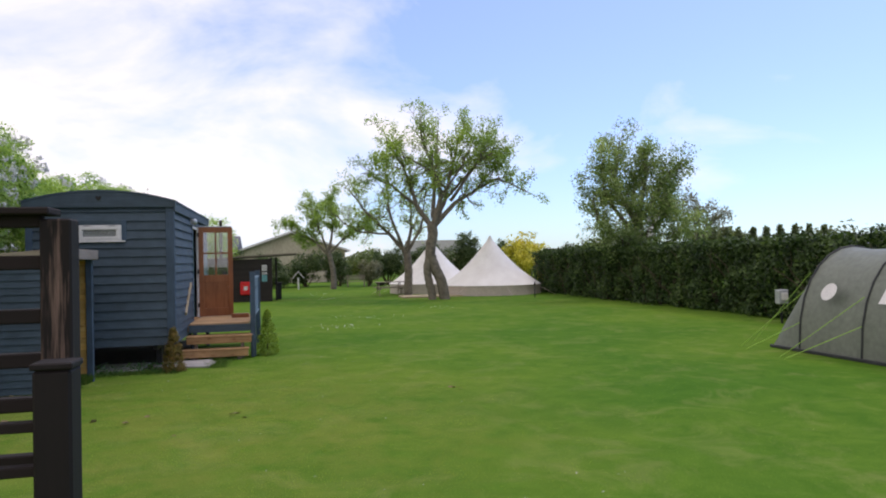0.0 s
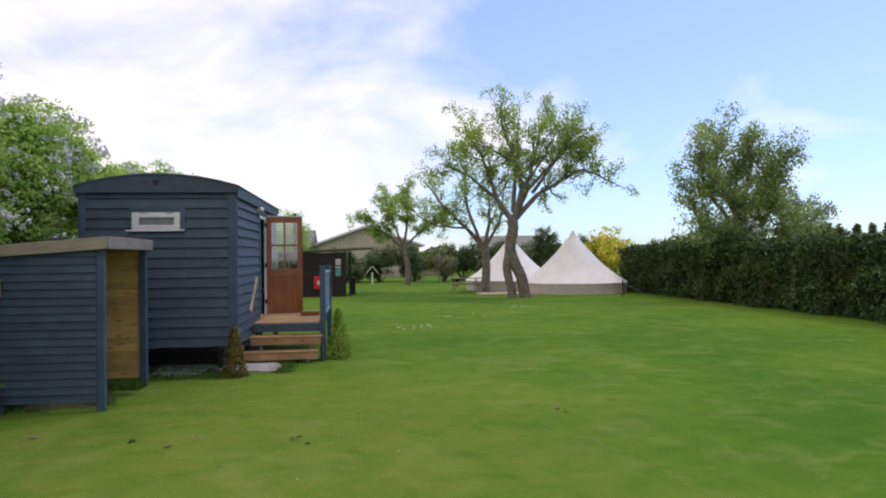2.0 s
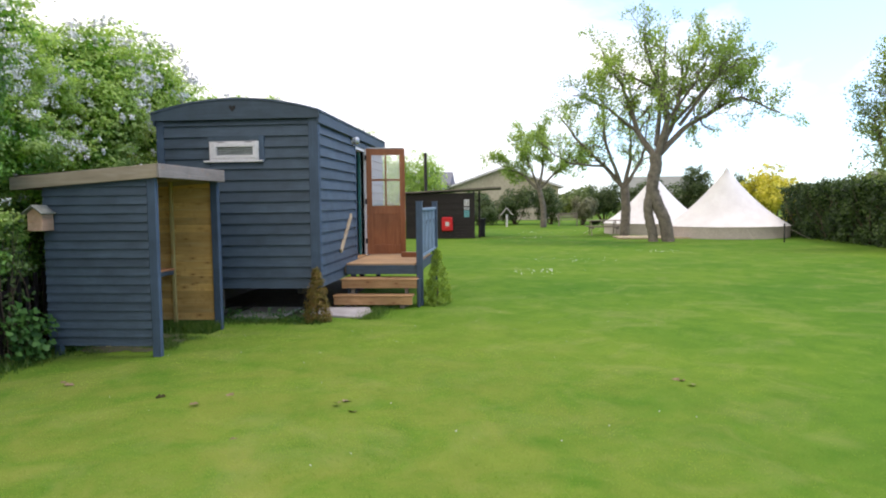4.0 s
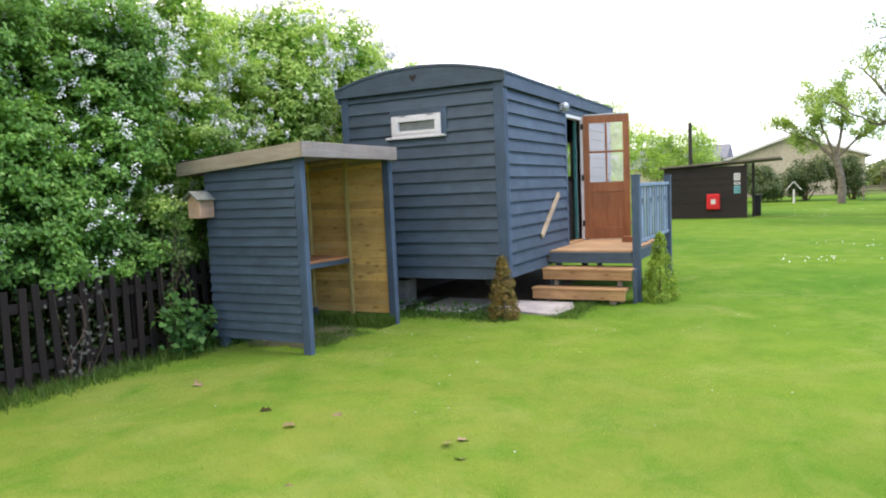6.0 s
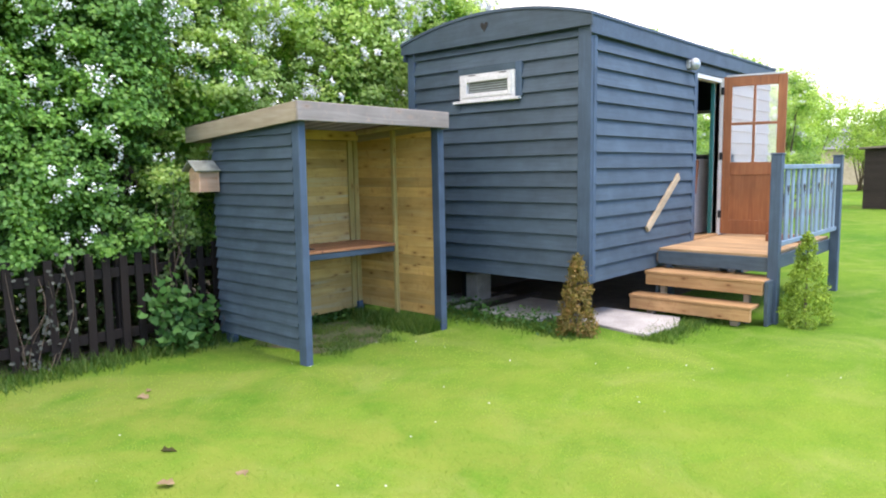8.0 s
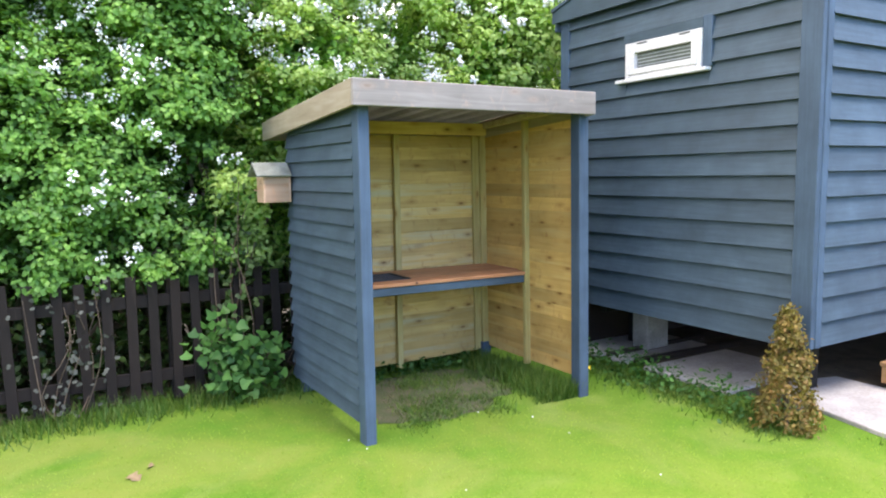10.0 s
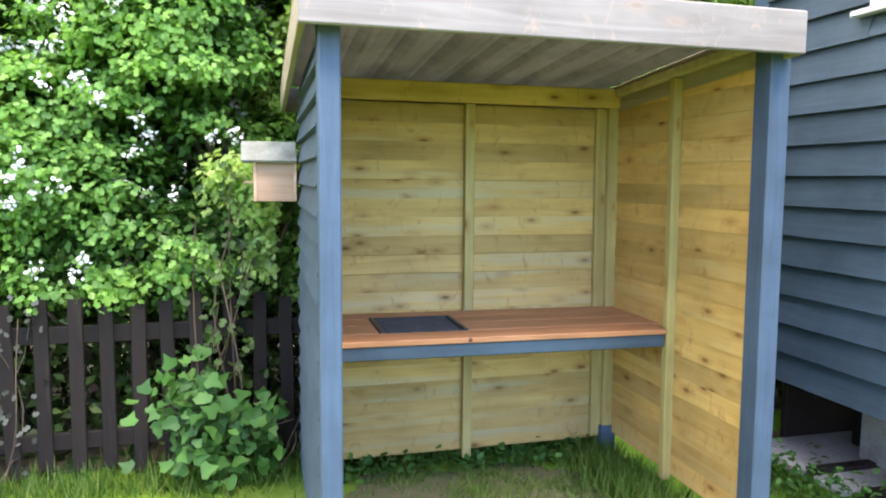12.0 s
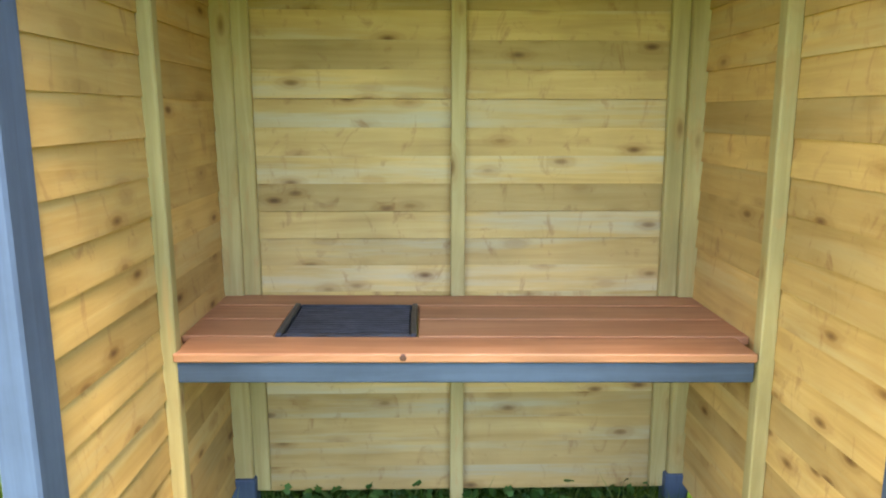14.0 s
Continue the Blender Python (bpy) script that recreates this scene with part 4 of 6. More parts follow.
# bulkhead lamp beside the door
lamp = thing("outdoor_wall_lamp", "small round grey outdoor wall lamp above the door corner", "wall lamp", (4.95, -1.19, 2.82))
bm = bmesh.new()
bmesh.ops.create_uvsphere(bm, u_segments=14, v_segments=10, radius=0.085, matrix=Matrix.Translation((4.95, -1.235, 2.83)) @ Matrix.Diagonal((1, 0.7, 0.85, 1)))
for f in bm.faces:
    f.smooth = True
part("lamp_globe", bm, M["grey_metal"], lamp)
part("lamp_base", box((4.88, -1.20, 2.78), (5.02, -1.153, 2.88), 0.006), M["grey_metal"], lamp)
part("lamp_bracket", box((4.93, -1.153, 2.80), (4.97, -1.128, 2.86), 0.003), M["black_metal"], lamp)
# diagonal offcut fixed to the boards
plank = thing("timber_offcut", "short bare timber batten fixed slantwise to the hut wall", "batten", (4.25, -1.18, 0.93))
part("batten", beam((3.87, -1.178, 0.93), (4.68, -1.178, 1.51), 0.035, 0.075), M["offcut"], plank)

# ---------------------------------------------------------------- deck and steps
DX0, DX1, DY0, DY1 = 4.16, 6.62, -2.375, -1.195
deck = thing("timber_deck", "raised timber entrance deck with slate-blue frame and pale blue balustrade", "deck", (4.02, -2.5, 0))
n = 18
for k in range(n):
    x0 = DX0 + k * (DX1 - DX0) / n
    part("deck_board", box((x0, DY0 + 0.005, 0.668), (x0 + (DX1 - DX0) / n - 0.006, DY1, 0.698), 0.003), M["deck"], deck)
part("deck_edge", box((DX0 - 0.03, DY0 - 0.03, 0.52), (DX0 - 0.001, DY1, 0.668), 0.004), M["blue_y"], deck)
part("deck_edge", box((DX0, DY0 - 0.03, 0.52), (DX1, DY0 - 0.001, 0.668), 0.004), M["blue_x"], deck)
part("deck_edge", box((DX1 + 0.001, DY0 - 0.03, 0.52), (DX1 + 0.03, DY1, 0.668), 0.004), M["blue_y"], deck)
for k in range(4):
    y = DY0 + 0.15 + k * 0.34
    part("joist", box((DX0 + 0.002, y, 0.54), (DX1, y + 0.045, 0.667), 0.003), M["old_wood"], deck)
for x, h in ((DX0 - 0.12, 1.72), (DX1 - 0.10, 1.72)):
    p = part("deck_post", box((x, DY0 - 0.135, -0.03), (x + 0.095, DY0 - 0.031, h), 0.006), M["blue_z"], deck)
    part("post_cap", box((x - 0.008, DY0 - 0.143, h + 0.0005), (x + 0.103, DY0 - 0.023, h + 0.02), 0.005), M["blue_z"], p)
for x in (DX0 + 0.05, DX1 - 0.12):
    part("deck_leg", box((x, DY1 - 0.14, -0.03), (x + 0.07, DY1 - 0.06, 0.54), 0.004), M["blue_z"], deck)
rx0, rx1, ry = DX0 - 0.024, DX1 - 0.102, DY0 - 0.085
part("hand_rail", box((rx0, ry - 0.032, 1.575), (rx1, ry + 0.032, 1.625), 0.006), M["rail_blue"], deck)
part("bottom_rail", box((rx0, ry - 0.022, 0.785), (rx1, ry + 0.022, 0.835), 0.005), M["rail_blue"], deck)
nb = 12
for k in range(nb):
    x = rx0 + (k + 0.5) * (rx1 - rx0) / nb
    w = 0.062 if k % 3 == 1 else 0.03
    b = part("baluster", box((x - w, ry - 0.011, 0.836), (x + w, ry + 0.011, 1.574), 0.004), M["rail_blue"], deck)
    if k % 3 == 1:
        # dark hearts on both faces paint the shade of cut-outs
        part("heart_cutout", prism([(x + a * 0.8, 1.36 + c * 1.2) for a, c in heart], "y", ry + 0.0112, ry + 0.0125), M["dark"], b)
        part("heart_cutout", prism([(x + a * 0.8, 1.36 + c * 1.2) for a, c in heart], "y", ry - 0.0125, ry - 0.0112), M["dark"], b)

steps = thing("timber_steps", "two chunky new timber steps with slate-blue stringers", "steps", (3.8, -1.8, 0))
part("riser", box((3.665, -2.375, 0.065), (3.715, -1.085, 0.186), 0.005), M["step"], steps)
part("tread", box((3.655, -2.385, 0.187), (3.92, -1.075, 0.222), 0.006), M["step"], steps)
part("riser", box((3.85, -2.43, 0.315), (3.90, -1.18, 0.434), 0.005), M["step"], steps)
part("tread", box((3.84, -2.44, 0.435), (4.28, -1.17, 0.470), 0.006), M["step"], steps)
part("stringer", prism([(3.88, 0.0), (4.03, 0.0), (4.03, 0.46), (3.86, 0.46), (3.86, 0.24)], "y", -2.478, -2.441, 0.003), M["blue_x"], steps)
part("stringer", prism([(3.93, 0.0), (3.985, 0.0), (3.985, 0.314), (3.93, 0.314)], "y", -1.30, -1.26, 0.003), M["blue_x"], steps)
for y in (-2.2, -1.3):
    part("step_foot", box((3.72, y - 0.04, 0.0), (3.80, y + 0.04, 0.0645), 0.004), M["old_wood"], steps)
for y in (-2.25, -1.35):
    part("step_bearer", box((3.925, y - 0.03, 0.0), (3.985, y + 0.03, 0.3145), 0.004), M["old_wood"], steps)
# timber block lying on the deck
blk = thing("timber_block", "dark red timber block holding the door open on the deck", "block", (5.5, -2.1, 0.7))
part("block", box((5.55, -2.30, 0.6985), (5.66, -1.92, 0.79), 0.006), M["door"], blk)

# concrete, block and dark gap bars under the hut
slab = part("concrete_slab", prism([(2.72, -1.72), (3.30, -1.80), (3.68, -1.66), (3.68, -0.75), (3.25, -0.62), (2.92, -0.85)], "z", -0.05, 0.030, 0.006), M["concrete"], None)
tagged(slab, "rough pale concrete slab at the foot of the steps", "slab", kind="structure")
for i, (a, b) in enumerate((((2.66, -0.55), (3.7, 0.27)), ((2.64, 0.46), (3.7, 0.655)), ((2.60, 0.725), (3.7, 1.15)))):
    s = part("concrete_pad", box((*a, -0.05), (*b, 0.028 + 0.003 * i), 0.01), M["concrete"], None)
    tagged(s, "stained pale concrete pad under the hut", "slab", kind="structure")
under = part("bare_soil", prism([(2.75, -1.05), (8.0, -1.05), (8.0, 1.3), (2.75, 1.3)], "z", -0.04, 0.008), M["soil"], None)
tagged(under, "bare dark soil under the hut", "soil", kind="structure")
# added plain dark sheet that closes the view through under the hut
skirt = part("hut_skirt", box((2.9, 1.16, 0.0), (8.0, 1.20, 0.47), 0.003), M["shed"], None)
tagged(skirt, "plain dark sheet added behind the hut's underside", "skirt", kind="structure")
blk = thing("concrete_block", "grey concrete block propping the hut", "block", (3.2, 0.69, 0.034))
part("block", box((3.06, 0.60, 0.0345), (3.33, 0.78, 0.36), 0.008), M["block"], blk)
# dark bars stand in for the shade in the gaps between pads
for a, b in (((2.68, 0.690, 0.030), (3.9, 0.690, 0.030)), ((2.72, 0.40, 0.030), (4.0, 0.34, 0.030))):
    t = thing("loose_timber", "dark bar standing in for the gap between the concrete pads under the hut", "timber", a)
    part("timber", beam(a, b, 0.06, 0.045), M["shed"], t)


# ---------------------------------------------------------------- picket fence
def picket_fence(x0, x1, y, top):
    f = thing("picket_fence", "old dark-stained wooden picket fence in front of the hedge", "fence", (x0, y, 0))
    r = random.Random(11)
    for z in (0.17, 0.72):
        part("fence_rail", box((x0, y + 0.012, z), (x1, y + 0.045, z + 0.085), 0.003), M["picket"], f)
    x = x0 + 1.0
    while x < x1:
        part("fence_post", box((x, y + 0.046, -0.05), (x + 0.075, y + 0.12, top - 0.03), 0.004), M["picket"], f)
        x += 1.8
    meshes = []
    for k in range(4):
        bm = box((-0.034, -0.010, 0.0), (0.034, 0.010, top - 0.04), 0.003)
        for v in bm.verts:
            v.co.x += 0.006 * math.sin(3 * v.co.z + k)
        me = bpy.data.meshes.new("picket")
        bm.to_mesh(me)
        bm.free()
        me.materials.append(M["picket"])
        meshes.append(me)
    x = x0 + 0.05
    while x < x1 - 0.04:
        p = new("picket", meshes[r.randrange(4)])
        p.parent = f
        p.matrix_basis = Matrix.Translation((x - x0, 0, 0.05 + r.uniform(-0.02, 0.025))) @ Matrix.Rotation(r.uniform(-0.02, 0.02), 4, "Y")
        x += 0.149
    return f


picket_fence(-9.0, 2.45, 1.53, 0.93)


# ---------------------------------------------------------------- hawthorn hedge
def hawthorn(x, y, wide, high, seed, near, low=0.75):
    """A hawthorn: several stems, clumps of leaves in lobes, blossom in sprays on the lit side."""
    r = np.random.default_rng(seed)
    far_word = "with sprays of white blossom" if near else "with coarser leaves"
    b = thing("hawthorn_bush", f"tall fresh-green hawthorn bush {far_word} behind the fence", "bush", (x, y, 0), "hawthorn hedge")
    lobes = []
    for k in range(15):
        a = r.random() * 2 * np.pi
        t = r.random()
        z = low + 0.35 + (high - low - 0.9) * t
        rad = wide * (0.42 + 0.18 * r.random()) * (1.0 - 0.35 * t)
        lobes.append(((x + np.cos(a) * wide * 0.62 * (1 - 0.3 * t), y + 0.25 + np.sin(a) * 0.62 * (1 - 0.3 * t), z), (rad, 0.62, 0.55 + 0.3 * r.random())))
    lobes.append(((x, y + 0.3, high - 0.7), (wide * 0.5, 0.6, 0.7)))
    for k in range(11):      # skirts that hang over the fence
        lobes.append(((x + wide * (k - 5) / 5.5, y - 0.34 - 0.12 * r.random(), low + 0.28 + 0.55 * r.random()), (0.34, 0.36, 0.30)))
    lines = []
    for k in range(6):
        a = r.random() * 6.28
        foot = np.array([x + 0.25 * np.cos(a), y + 0.35 + 0.15 * np.sin(a), -0.02])
        for c, rad in [lobes[i] for i in r.choice(len(lobes), 3, False)]:
            pts = bend(foot, c, r, 0.14, 7)
            lines.append((pts, np.linspace(0.035, 0.008, 7)))
    tagged(tubes("branchwork", lines, M["twig"], b, 5), kind="stuff")
    nc = 780 if near else (900 if 0 < x < 8 else 560)
    cen, out = blob_points(nc, lobes, r, 0.62)
    cen[:, 1] = np.maximum(cen[:, 1], 1.50 + 0.10 * r.random(nc))
    cen[:, 2] = np.maximum(cen[:, 2], low + 0.10 * r.random(nc) + 0.12 * np.sin(cen[:, 0] * 5))
    per, size, spread = (88, 0.040, 0.165) if near else (66, 0.058, 0.24)
    pos, off = clumps(cen, per, spread, r)
    pos[:, 2] -= off[:, 2] * 0.35 * spread
    face = unit(np.repeat(out, per, axis=0) * 0.7 + off * 0.5 + np.array([[-0.1, -0.45, 0.95]]))
    shp = (LOBED, LOBED_F) if near else (OVAL, OVAL_F)
    ok = clear_of_shelter(pos)
    pos, face = pos[ok], face[ok]
    # from x = 0.5 on the crown takes the copy with painted-in brightness
    leaves("crown", pos, size * (0.7 + 0.6 * r.random(len(pos))), r, M["hawthorn"] if x < 0.5 else M["hawthorn_lit"], b, face, 0.42, *shp, kind="stuff")
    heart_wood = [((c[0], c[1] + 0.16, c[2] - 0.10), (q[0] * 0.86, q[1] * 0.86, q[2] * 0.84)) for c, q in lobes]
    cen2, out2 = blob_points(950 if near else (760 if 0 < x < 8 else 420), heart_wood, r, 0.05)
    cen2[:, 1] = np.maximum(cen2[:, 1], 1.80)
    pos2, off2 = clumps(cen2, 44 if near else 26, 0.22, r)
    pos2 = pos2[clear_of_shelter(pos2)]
    # left-hand bushes get the dark leaf copy, shade painted into the inside
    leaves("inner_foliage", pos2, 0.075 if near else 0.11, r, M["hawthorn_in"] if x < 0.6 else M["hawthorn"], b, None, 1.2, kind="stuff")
    # may blossom
    front = np.where((out[:, 1] < 0.35) & (cen[:, 1] < y + 0.4))[0]
    chance = np.clip(cen[front, 2] - 1.0, 0.06, None) * (0.15 + (np.sin(cen[front, 0] * 3.1 + cen[front, 2] * 2.3 + seed) > 0.1))
    pick = r.choice(front, min(len(front), (80 if x > -1 else 40) if near else (70 if 0 < x < 6 else 22)), False, chance / chance.sum())
    core = cen[pick] + out[pick] * 0.08 + np.array([[0, -0.20, 0.06]])
    spr = np.concatenate([core + np.array([[0.05, 0.0, -0.03]]) * q + r.normal(size=core.shape) * 0.05 for q in range(-1, 3)])
    spr = spr[r.random(len(spr)) < 0.75]
    bp, bo = clumps(spr, 17, 0.055, r)
    ok = clear_of_shelter(bp)
    bp, bo = bp[ok], bo[ok]
    leaves("blossom", bp, 0.024 if near else 0.038, r, M["blossom"], b, unit(bo + np.array([[-0.2, -0.6, 0.5]])), 0.5, PETALS, PETALS_F, 0.1, "white may blossom", "stuff")
    return b


k = 0
for x, w, h, near in ((-7.6, 1.5, 2.9, False), (-5.4, 1.4, 3.2, False), (-3.5, 1.25, 3.5, True), (-1.9, 1.2, 4.0, True), (-0.5, 1.1, 4.2, True), (1.0, 1.25, 4.3, True), (2.8, 1.4, 4.5, False),
                      (4.9, 1.5, 4.5, False), (7.1, 1.6, 4.3, False), (9.4, 1.7, 4.45, False), (12.0, 1.9, 4.8, False), (15.0, 2.0, 4.7, False), (18.5, 2.1, 4.9, False), (22.0, 2.1, 5.0, False)):
    k += 1
    hawthorn(x, 2.15 if near else 2.35, w, h, 40 + k, near, 0.82 if near else 0.7)
for k, (x, h) in enumerate(((-4.4, 3.6), (-2.5, 3.9), (-0.7, 4.1), (0.45, 4.1))):     # added second row, blocks the sky showing through the first
    hawthorn(x, 3.5, 1.3, h, 140 + k, False, 0.5)

# leaf fill and ground strip below the hedge, its shade put into their dark colour
litter = part("hedge_soil", prism([(-9.1, 1.66), (25, 1.66), (25, 5.2), (-9.1, 5.2)], "z", -0.03, 0.012), M["soil"], None)
tagged(litter, "dark soil strip under the hedge that stands in for its shade", "soil", kind="structure")
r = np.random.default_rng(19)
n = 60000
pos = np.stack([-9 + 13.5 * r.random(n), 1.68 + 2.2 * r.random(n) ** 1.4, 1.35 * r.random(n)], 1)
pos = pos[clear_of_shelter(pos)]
under2 = leaves("hedge_undergrowth", pos, 0.075, r, M["deep_shade"], None, None, 1.4)
tagged(under2, "dense undergrowth behind the picket fence, coloured dark for shade", "undergrowth", kind="stuff")

# bramble growing through the fence
r = np.random.default_rng(3)
bram = thing("bramble", "bright green bramble growing through the picket fence", "bramble", (-0.35, 1.42, 0))
lines = []
tips = []
for k in range(13):
    p = np.array([-0.30 + 0.10 * r.normal(), 1.42, 0.0])
    q = p + np.array([r.normal() * 0.2, -0.12 - 0.12 * r.random(), 0.18 + 0.5 * r.random()])
    pts = bend(p, q, r, 0.05, 6)
    lines.append((pts, np.linspace(0.005, 0.002, 6)))
    tips += [pts[i] for i in (2, 3, 4, 5)]
tagged(tubes("stem_work", lines, M["twig"], bram, 4), kind="stuff")
tp = np.repeat(np.array(tips), 9, axis=0) + r.normal(size=(len(tips) * 9, 3)) * 0.07
tp = tp[tp[:, 0] < -0.04]
leaves("leaves", tp, 0.045 + 0.05 * r.random(len(tp)), r, M["bramble"], bram, unit(np.array([[-0.1, -0.8, 0.7]]) * np.ones((len(tp), 1))), 0.45, IVY, IVY_F, 0.16)
ivy = thing("ivy_stem", "thin climbing ivy stems with dull leaves on the fence", "ivy", (-0.15, 1.46, 0))
lines, tips = [], []
for k in range(7):
    p = np.array([-0.3 + 0.08 * r.normal(), 1.47, 0.0])
    q = p + np.array([r.normal() * 0.14 + 0.05, -0.02, 0.9 + 0.7 * r.random()])
    pts = bend(p, q, r, 0.06, 9)
    lines.append((pts, np.linspace(0.006, 0.003, 9)))
    tips += list(pts[3:])
tagged(tubes("stem_work", lines, M["twig"], ivy, 4), kind="stuff")
tp = np.repeat(np.array(tips), 4, axis=0) + r.normal(size=(len(tips) * 4, 3)) * 0.05
tp = tp[tp[:, 0] < -0.08]
# ivy leaves take the dark colour in place of shade beside the shelter
leaves("leaves", tp, 0.05, r, M["deep_shade"], ivy, unit(np.array([[-0.1, -0.9, 0.4]]) * np.ones((len(tp), 1))), 0.5, LOBED, LOBED_F, 0.12)

dry = thing("dry_climber", "half-withered climber with pale grey leaves on the picket fence", "climber", (-1.48, 1.48, 0))
lines, tips = [], []
for k in range(6):
    p = np.array([-1.52 + 0.06 * r.normal(), 1.485, 0.0])
    q = p + np.array([0.10 + r.normal() * 0.10, -0.03, 0.55 + 0.4 * r.random()])
    pts = bend(p, q, r, 0.06, 8)
    lines.append((pts, np.linspace(0.005, 0.002, 8)))
    tips += list(pts[1:])
tagged(tubes("stem_work", lines, M["twig"], dry, 4), kind="stuff")
tp = np.repeat(np.array(tips), 2, axis=0) + r.normal(size=(len(tips) * 2, 3)) * np.array([[0.07, 0.012, 0.05]])
tp[:, 1] = np.minimum(tp[:, 1], 1.50)
leaves("leaves", tp, 0.038, r, M["dry_leaf"], dry, unit(np.array([[-0.1, -0.9, 0.4]]) * np.ones((len(tp), 1))), 0.5, LOBED, LOBED_F, 0.12)


# ---------------------------------------------------------------- dwarf conifers by the steps
def dwarf_conifer(x, y, h, wide, mat, label, seed):
    r = np.random.default_rng(seed)
    c = thing("dwarf_conifer", label, "conifer", (x, y, 0))
    tubes("trunk", [(np.array([(x, y, -0.02), (x, y, h * 0.9)]), (0.018, 0.004))], M["twig"], c, 5)
    n = 230
    z = h * (0.04 + 0.96 * r.random(n) ** 1.25)
    rad = wide * (1 - z / h) ** 0.8 * (0.55 + 0.5 * r.random(n)) + 0.01
    a = r.random(n) * 6.283
    cen = np.stack([x + np.cos(a) * rad, y + np.sin(a) * rad, z], 1)
    out = np.stack([np.cos(a), np.sin(a), np.full(n, 0.5)], 1)
    pos, off = clumps(cen, 20, 0.05, r)
    leaves("foliage", pos, 0.03, r, mat, c, unit(np.repeat(out, 20, axis=0)), 0.8, kind="stuff")
    return c


dwarf_conifer(2.42, -1.16, 0.76, 0.20, M["conifer_red"], "browning dwarf conifer with green lower sprays beside the concrete", 7)
dwarf_conifer(4.20, -2.74, 0.92, 0.27, M["conifer_lime"], "lime-green dwarf conifer beside the deck post", 8)


# ---------------------------------------------------------------- trees
def grow(start, way, length, rad, depth, r, lines, tips, droop=0.0, spread=0.6):
    n = 5
    end = start + way * length
    pts = bend(start, end, r, 0.07 * length, n)
    lines.append((pts, np.linspace(rad, rad * 0.6, n)))
    if depth == 0:
        tips.append(pts[-1])
        tips.append(pts[-2])
        return
    if depth <= 1:
        tips.append(pts[2])
    for k in range(3 if depth > 1 else 4):
        i = r.integers(2, n)
        w = unit(way + spread * r.normal(size=3) + np.array([0, 0, 0.15 - droop]))
        grow(pts[i], w, length * (0.55 + 0.25 * r.random()), rad * 0.55, depth - 1, r, lines, tips, droop, spread)


def limb_tree(name, at, trunk, limbs, seed, mat, label, leaf=0.12, per=16, spread=0.3, depth=2, sub=0.9, group="", droop=0.0):
    """A tree from a few drawn limbs (u to the right, v away, z up), with grown twigs and clumps of leaves at their ends."""
    r = np.random.default_rng(seed)
    t = thing(name, label, "tree", (at[0], at[1], 0), group)

    def w(p):
        return np.array([at[0] + p[1], at[1] - p[0], p[2]], float)
    for pts, rad in trunk:
        v = np.array([w(p) for p in pts])
        s = np.linspace(0, 1, len(v))
        f = np.linspace(0, 1, 4 * len(v))
        fine = np.stack([np.interp(f, s, v[:, i]) for i in range(3)], 1)
        for _ in range(4):
            fine[1:-1] = (fine[:-2] + fine[1:-1] * 2 + fine[2:]) / 4
        fine[1:-1] += r.normal(size=(len(fine) - 2, 3)) * rad[0] * 0.05
        tubes("trunk", [(fine, np.interp(f, (0, 1), rad))], M["bark"], t, 9)
    lines, tips = [], []
    for pts, rad in limbs:
        v = np.array([w(p) for p in pts])
        s = np.linspace(0, 1, len(v))
        f = np.linspace(0, 1, 4 * len(v))
        fine = np.stack([np.interp(f, s, v[:, i]) for i in range(3)], 1)
        fine[1:-1] = (fine[:-2] + fine[1:-1] * 2 + fine[2:]) / 4
        fine += r.normal(size=fine.shape) * 0.05 * np.linspace(0, 1, len(fine))[:, None]
        rr = np.linspace(rad[0], rad[1], len(fine))
        lines.append((fine, rr))
        for i in range(len(fine) // 3, len(fine)):
            for _ in range(2):
                d = fine[min(i + 1, len(fine) - 1)] - fine[i - 1]
                grow(fine[i], unit(unit(d) * 0.6 + r.normal(size=3) * 0.6 + np.array([0, 0, 0.25])), sub * (0.6 + 0.6 * r.random()), rr[i] * 0.38, depth - 1, r, lines, tips, droop)
    tagged(tubes("branchwork", lines, M["bark"], t, 5), kind="stuff")
    tips = np.array(tips)
    pos, off = clumps(tips, per, spread, r)
    leaves("crown", pos, leaf * (0.7 + 0.6 * r.random(len(pos))), r, mat, t, unit(off + np.array([[0, 0, 0.6]])), 0.7, kind="stuff")
    return t


